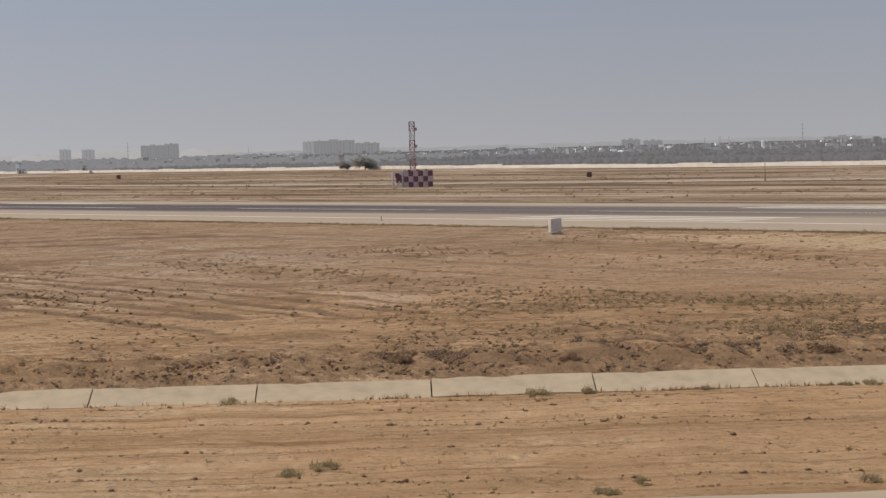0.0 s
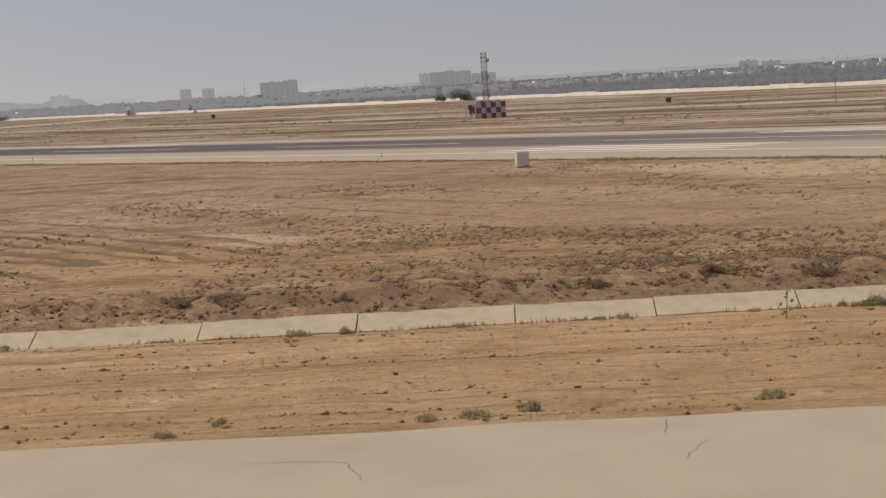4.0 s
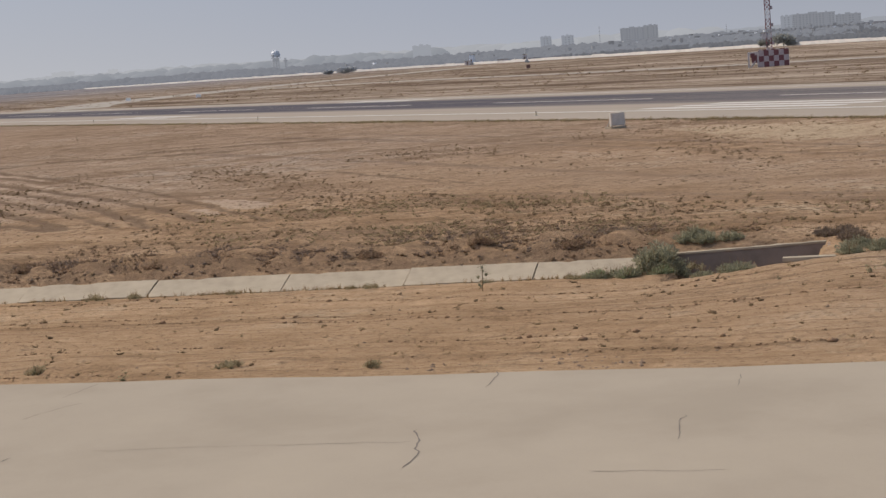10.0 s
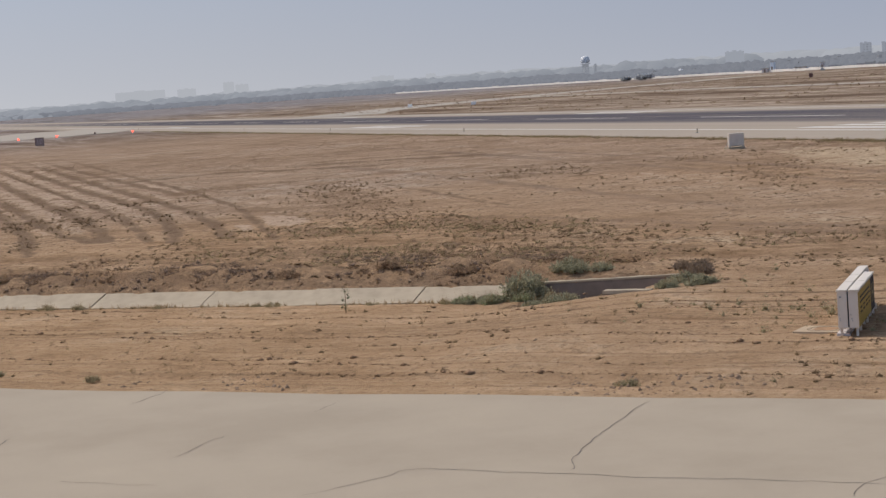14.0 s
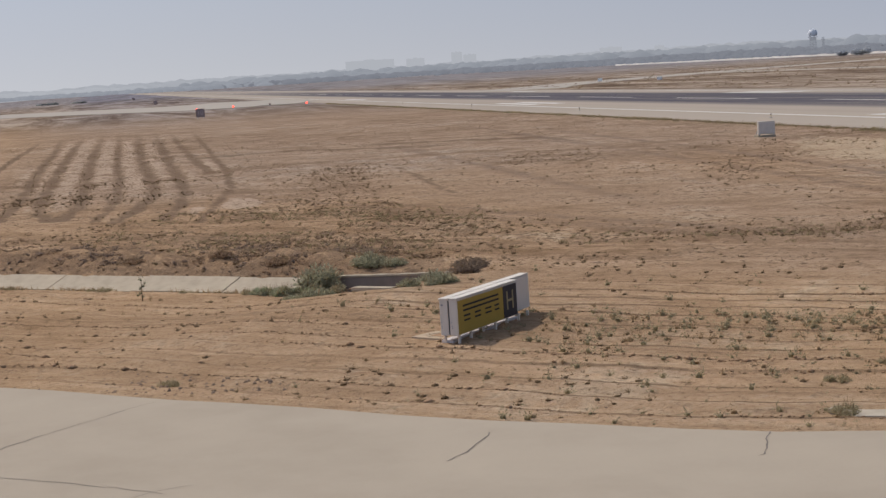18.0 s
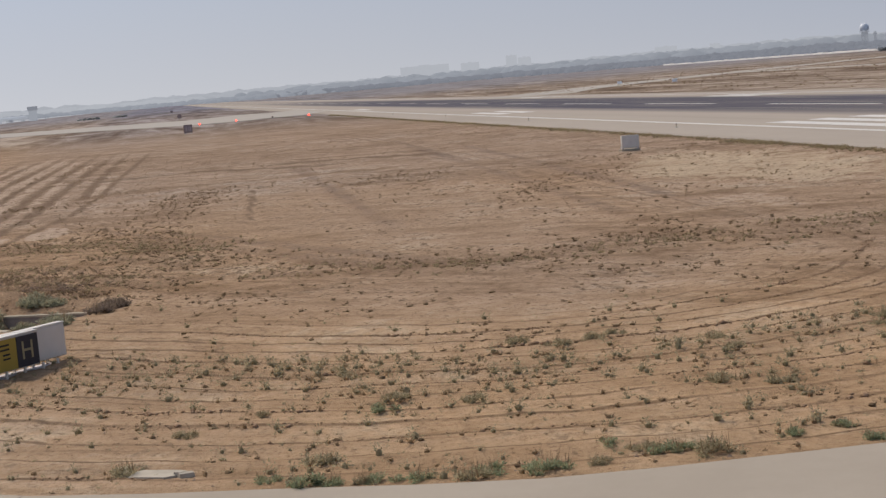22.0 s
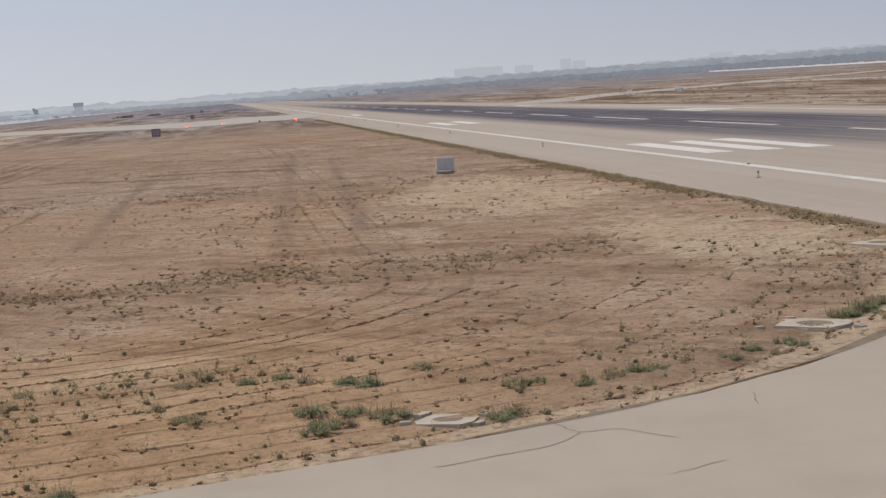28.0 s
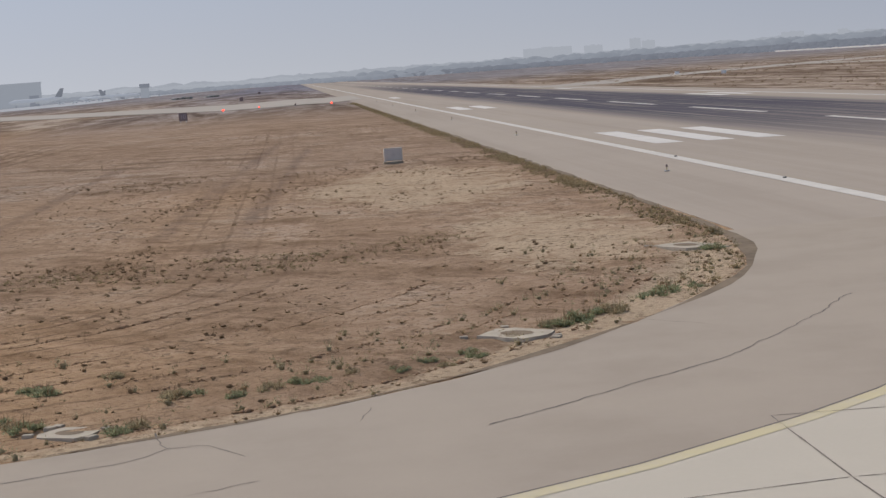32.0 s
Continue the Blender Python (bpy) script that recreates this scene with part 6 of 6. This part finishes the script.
def k_rows(x, y, d):
    return smooth(y, 43, 55) * (1 - 0.85 * smooth(d, 10, 13)) * (1 - smooth(d, 15, 19)) * (0.45 + 0.55 * smooth(d, 5, 8)) * (0.18 + 0.82 * rows_of(d + 0.22 * np.sin(x + y * 0.6), 1.5, 2) + 0.9 * np.exp(-((d - 10.2) / 1.3) ** 2)) * (0.35 + 0.65 * clumpy(x, y, 1.8)) * (1 - smooth(y, 60, 72) * smooth(d, 3.5, 7.0))


pts, d = scatter(60000, -14, 13, 38, 88, r, k_rows)
size = 0.07 + 0.30 * r.random(len(pts)) ** 2.8
green = r.random(len(pts)) < 0.5
stuff("row_weeds", clumps(pts[green], size[green], r, 34, 1.1), GREYGREEN, "grey-green weeds in rows along graded lanes")
stuff("row_weeds", clumps(pts[~green], size[~green] * 0.75, r, 24, 1.0), STRAW, "small dry brown weeds in rows along graded lanes")
pts, d = scatter(7000, -45, 8, 5, 50, r, lambda x, y, d: (1 - smooth(d, 13, 17)) * (0.06 + 0.9 * clumpy(x, y, 0.9) ** 2 + 0.8 * np.exp(-((x + 24.5) / 3.2) ** 2 - ((y - 21.8) / 2.2) ** 2)))
stuff("strip_weeds", clumps(pts, 0.05 + 0.16 * r.random(len(pts)) ** 2.4, r, 24, 0.9), STRAW, "small dry brown weeds between pavement and drain")
pts, d = scatter(1500, -40, 12, 5, 60, r, lambda x, y, d: (1 - smooth(d, 0.4, 3.0)) * (0.2 + 0.8 * clumpy(x, y, 1.5)))
stuff("rim_tufts", clumps(pts, 0.06 + 0.26 * r.random(len(pts)) ** 2, r, 26, 0.9), GREYGREEN, "grey-green tufts along the pavement's rim")
pts, d = scatter(70000, -330, 0, 84.5, 88.3, r, lambda x, y, d: (1 - smooth(d, 0.3, 1.7)) * (0.25 + 0.75 * clumpy(x, y, 0.8)) * (0.15 + 0.85 * smooth(-x, 8, 22)))
stuff("rim_tufts", clumps(pts, 0.10 + 0.36 * r.random(len(pts)) ** 2, r, 16, 0.75), SCRUBGREEN, "olive tufts along the runway's rim")

# withered brush in the far fields
x, y = r.uniform(-700, 40, 16000), r.uniform(150, 340, 16000)
keep = r.random(16000) < 0.1 + 0.9 * clumpy(x, y * 3, 0.25)
pts = np.stack([x, y, land(x, y)], 1)[keep]
stuff("field_brush", mounds(pts, 0.25 + 1.2 * r.random(len(pts)) ** 3, 16, r, 0.5), DARKBUSH, "sparse withered brush in the fields beyond the runway")


CLOD = np.array([(1, 0, 0), (0, 1, 0), (-1, 0, 0), (0, -1, 0), (0, 0, 0.8), (0, 0, -0.6)], float)
CLOD_FACES = np.array([(0, 1, 4), (1, 2, 4), (2, 3, 4), (3, 0, 4), (1, 0, 5), (2, 1, 5), (3, 2, 5), (0, 3, 5)])


def pebbles(n, x0, x1, y0, y1, r, keep, lo, hi):
    pts, d = scatter(n, x0, x1, y0, y1, r, keep)
    k = len(pts)
    s = r.uniform(lo, hi, (k, 1, 1)) * (0.7 + 0.6 * r.random((k, 1, 3)))
    v = CLOD[None] * s * (0.75 + 0.5 * r.random((k, 6, 1)))
    a = r.random(k) * 6.28
    c, q = np.cos(a), np.sin(a)
    v = np.stack([v[..., 0] * c[:, None] - v[..., 1] * q[:, None], v[..., 0] * q[:, None] + v[..., 1] * c[:, None], v[..., 2]], -1) + pts[:, None]
    return poly_mesh("pebbles", v.reshape(-1, 3), (CLOD_FACES[None] + 6 * np.arange(k)[:, None, None]).reshape(-1, 3), STONE)


tagged(new("pebbles", pebbles(4200, -30, 13, 12, 88, r, lambda x, y, d: 0.12 + 0.5 * (1 - smooth(d, 0.4, 3)), 0.02, 0.06)), "scattered small tan stones", "stones", kind="stuff")
tagged(new("rubble", pebbles(1500, -8.5, 1, 30, 43, r, lambda x, y, d: (1 - smooth(d, 1.8, 2.4)) * smooth(clumpy(x, y, 0.9), 0.2, 0.6), 0.03, 0.08)), "rubble heap of small stones by the rim", "stones", kind="stuff")


def clod_rows(distances, r):
    """Crumbled clods in broken rows along the graded lanes, as places and faces."""
    lanes = catmull([tuple(p) for p in RIM[(RIM[:, 0] > -42) & (RIM[:, 1] < 87)][::3]], 0.1)
    inward = -rim_normals(lanes)
    pts, size = [], []
    for k, d in enumerate(distances):
        line = lanes + inward * d
        run = np.arange(len(line)) * 0.1
        on = smooth(np.sin(run * 0.21 + 1.7 * k) + 0.7 * np.sin(run * 0.083 + 3.6 * k) + 0.3 * np.sin(run * 0.9), -0.6, 0.9)
        for _ in range(2):
            keep = r.random(len(line)) < 0.10 + 0.62 * on
            at = line[keep] + r.normal(size=(keep.sum(), 2)) * 0.055
            pts.append(at)
            size.append((0.010 + 0.024 * r.random(len(at)) ** 2 + 0.040 * (r.random(len(at)) < 0.03)) * (0.6 + 0.6 * on[keep]))
    pts, size = np.concatenate(pts), np.concatenate(size)
    d = rim_distance(pts[:, 0], pts[:, 1])
    a, s = drain(pts[:, 0], pts[:, 1])
    ok = (d > 0.6) & ~((s > -1.5) & (a < 17)) & (np.hypot(pts[:, 0] + 4.0, pts[:, 1] - 48.2) > 2.3)
    pts, size, d = pts[ok], size[ok], d[ok]
    z = land(pts[:, 0], pts[:, 1]) + ripple(pts[:, 0], pts[:, 1], d) + 0.2 * size
    k = len(pts)
    v = CLOD[None] * size[:, None, None] * (0.65 + 0.7 * r.random((k, 6, 1))) * np.array([1.25, 1.25, 0.9]) + np.stack([pts[:, 0], pts[:, 1], z], 1)[:, None]
    return v.reshape(-1, 3), (CLOD_FACES[None] + 6 * np.arange(k)[:, None, None]).reshape(-1, 3)


verts, faces = clod_rows(np.arange(13) * 1.25 + 1.0, r)
tagged(new("furrow_clods", poly_mesh("furrow_clods", verts, faces, CLOD_SOIL)), "thousands of crumbled soil clods in rows along graded lanes", "soil", kind="stuff")


def bush(x, y, w, material, label, seed, leaves=420, name="bush", tall=0.9):
    q = np.random.default_rng(seed)
    z = float(land(x, y)) - 0.02
    b = thing(name, x, y, z, 0, label, "bush")
    n = max(7, int(leaves / 45))
    a, u = q.random(n) * 6.28, q.random(n) ** 0.6
    p = np.stack([0.5 * w * u * np.cos(a), 0.5 * w * u * np.sin(a), (0.20 + 0.9 * max(0, tall - 0.9)) * w * (1 - u) * q.random(n)], 1)
    tris = clumps(p, w * (0.30 + 0.26 * q.random(n)), q, 110, tall, 0.2, 0.042)
    part("foliage", tri_mesh("foliage", tris, material), None, b)
    stems = tufts(p[:6], np.full(6, w * 0.6), 8, q, width=0.02)
    part("undergrowth", tri_mesh("undergrowth", stems, DRY), None, b)
    return b


for k, (a, s, w, tall) in enumerate(((11.05, -0.5, 1.2, 1.5), (11.5, -0.9, 1.0, 1.3), (10.3, -1.2, 0.8, 0.8), (9.5, -1.25, 0.7, 0.7), (12.1, 0.8, 1.0, 1.0), (13.0, 0.8, 0.7, 0.9), (13.6, -4.05, 0.8, 0.7),
                                     (12.7, -3.9, 0.6, 0.7), (16.6, -2.6, 0.8, 0.8), (17.2, -3.2, 0.8, 0.7), (16.4, -3.6, 0.6, 0.7))):
    p = drain_place(a, s)
    bush(p.x, p.y, w, CULVERT_BUSH, "dense grey-green bush at the culvert inlet", 50 + k, 1500, tall=tall)
for k, (a, s, w) in enumerate(((15.7, 0.4, 0.6), (16.2, 0.2, 0.75), (16.4, -0.7, 0.7))):
    p = drain_place(a, s)
    bush(p.x, p.y, w, BROWN_BUSH, "dark brown withered bush over the culvert's end wall", 64 + k, 900, tall=0.95)
for k, (a, s, w) in enumerate(((5.6, 1.6, 0.8), (2.4, 0.9, 0.7), (8.4, 0.9, 0.8), (-4.6, 0.9, 0.6), (-9.0, 1.0, 0.7))):
    p = drain_place(a, s)
    bush(p.x, p.y, w, BANK_BRUSH, "dark withered bush on the drain's bank", 70 + k, 700, tall=0.6)
for k, (a, w) in enumerate(((9.6, 0.75), (10.4, 0.8), (11.3, 0.7), (8.8, 0.5), (3.0, 0.45), (2.4, 0.35), (-1.2, 0.4), (-5.6, 0.6), (-4.4, 0.55), (12.3, 0.6), (6.4, 0.35), (-13.5, 0.5))):
    p = drain_place(a, -1.25)
    bush(p.x, p.y, w, GREYGREEN if k > 2 else GREEN, "grey-green shrub at the foot of the drain's slabs", 90 + k, 360)
for k, (x, y, w) in enumerate(((11.8, 59.6, 0.72), (11.35, 59.3, 0.45), (11.2, 59.0, 0.5), (10.85, 58.75, 0.4), (10.4, 58.4, 0.42), (12.2, 61.9, 0.4), (12.3, 62.2, 0.38), (11.5, 57.1, 0.65), (12.0, 64.5, 0.5),
                               (12.0, 63.3, 0.35), (11.5, 62.9, 0.35), (11.1, 61.9, 0.35), (11.5, 58.0, 0.4), (11.2, 61.1, 0.35), (8.8, 68.6, 0.75), (8.4, 68.9, 0.5), (4.6, 69.7, 0.6), (4.2, 69.3, 0.5), (3.6, 68.6, 0.5), (3.0, 68.1, 0.5),
                               (3.2, 67.5, 0.5), (2.7, 66.2, 0.45), (7.0, 68.5, 0.6), (6.4, 66.2, 0.4), (5.0, 65.7, 0.4), (10.6, 53.7, 0.55), (10.7, 54.0, 0.4), (10.9, 54.5, 0.4), (10.9, 54.7, 0.4), (11.1, 55.2, 0.5), (11.4, 56.1, 0.55), (11.2, 56.4, 0.5), (10.0, 53.1, 0.45), (4.5, 53.4, 0.35), (5.3, 55.5, 0.5),
                               (8.3, 69.9, 0.6), (7.8, 69.6, 0.55), (7.3, 69.2, 0.45), (9.3, 71.6, 0.5), (8.9, 71.9, 0.5), (1.7, 81.0, 0.6), (2.1, 80.3, 0.6), (0.7, 81.8, 0.75), (-1.7, 83.6, 0.7),
                               (-2.2, 84.3, 0.5), (3.0, 79.2, 0.4), (4.4, 78.2, 0.4), (-9.6, 86.6, 0.7), (-13.4, 87.5, 0.7),
                               (6.2, 72.8, 0.4), (6.8, 73.6, 0.45), (6.4, 74.2, 0.5), (6.2, 74.7, 0.5), (6.2, 75.1, 0.45), (5.7, 75.8, 0.4), (5.7, 76.6, 0.45), (5.0, 77.3, 0.4), (5.7, 77.6, 0.35), (4.9, 78.3, 0.4), (1.5, 80.8, 0.75), (1.9, 80.2, 0.6), (1.0, 81.4, 0.6), (-1.1, 83.1, 0.6))):
    bush(x, y, w, GREEN if k % 3 else GREYGREEN, "low green shrub beside the shoulder", 120 + k, 420, tall=0.75)
for k, (x, y, w) in enumerate(((-9.1, 32.3, 0.4), (-11.8, 30.45, 0.45), (-0.4, 40.9, 0.4), (4.4, 55.9, 0.5), (1.75, 66.5, 0.5), (1.8, 62.9, 0.5), (0.3, 59.9, 0.5), (-0.6, 59.2, 0.5), (0.1, 60.7, 0.5), (-0.3, 61.3, 0.4), (-14.7, 27.4, 0.5), (-15.0, 26.3, 0.45), (-15.5, 25.6, 0.4), (-18.3, 22.1, 0.4), (-24.3, 20.4, 0.45), (-24.6, 21.5, 0.5), (-18.7, 23.5, 0.3), (8.2, 51.0, 0.5),
                               (5.6, 52.0, 0.4), (6.4, 61.5, 0.55), (7.2, 62.3, 0.5), (3.4, 62.8, 0.5), (9.2, 54.0, 0.5), (5.4, 57.2, 0.45), (6.2, 72.4, 0.5), (3.3, 70.9, 0.45), (6.9, 66.5, 0.5))):
    bush(x, y, w, GREYGREEN, "small grey-green shrub on bare soil", 160 + k, 500)
p = (-19.6, 40.9)
sap = thing("sapling", p[0], p[1], float(land(*p)), 0, "thin dark-leaved sapling by the drain's slabs", "bush")
part("stem", rod(bmesh.new(), (0, 0, 0), (0.06, 0, 0.72), 0.014, 5, 0.007), DRY, sap)
q = np.random.default_rng(3)
spots = np.array([(0.05, 0, 0.62), (0.14, 0.05, 0.44), (-0.13, -0.04, 0.36), (0.06, -0.12, 0.18), (-0.08, 0.10, 0.52), (0.17, -0.05, 0.24), (-0.12, 0.02, 0.10)])
part("foliage", tri_mesh("foliage", clumps(spots, np.array([0.24, 0.22, 0.20, 0.20, 0.18, 0.2, 0.2]), q, 22, 1.1), CULVERT_BUSH), None, sap)
# thin dry grass along the foot of the slabs
a = np.sort(r.uniform(-34, 11, 900))
a = a[r.random(900) < 0.15 + 0.85 * clumpy(a * 1.7, a * 0.4, 1.5)]
s = r.normal(-1.10, 0.06, len(a))
x, y = BANK_FROM[0] + BANK_WAY[0] * a + BANK_OUT[0] * s, BANK_FROM[1] + BANK_WAY[1] * a + BANK_OUT[1] * s
foot = np.stack([x, y, land(x, y) - 0.01], 1)
stuff("foot_grass", np.concatenate([clumps(foot, 0.05 + 0.14 * r.random(len(a)) ** 2, r, 18, 1.2), tufts(foot, 0.08 + 0.16 * r.random(len(a)), 6, r, width=0.04)]), STRAW, "thin dry grass along the foot of the drain's slabs", "grass")
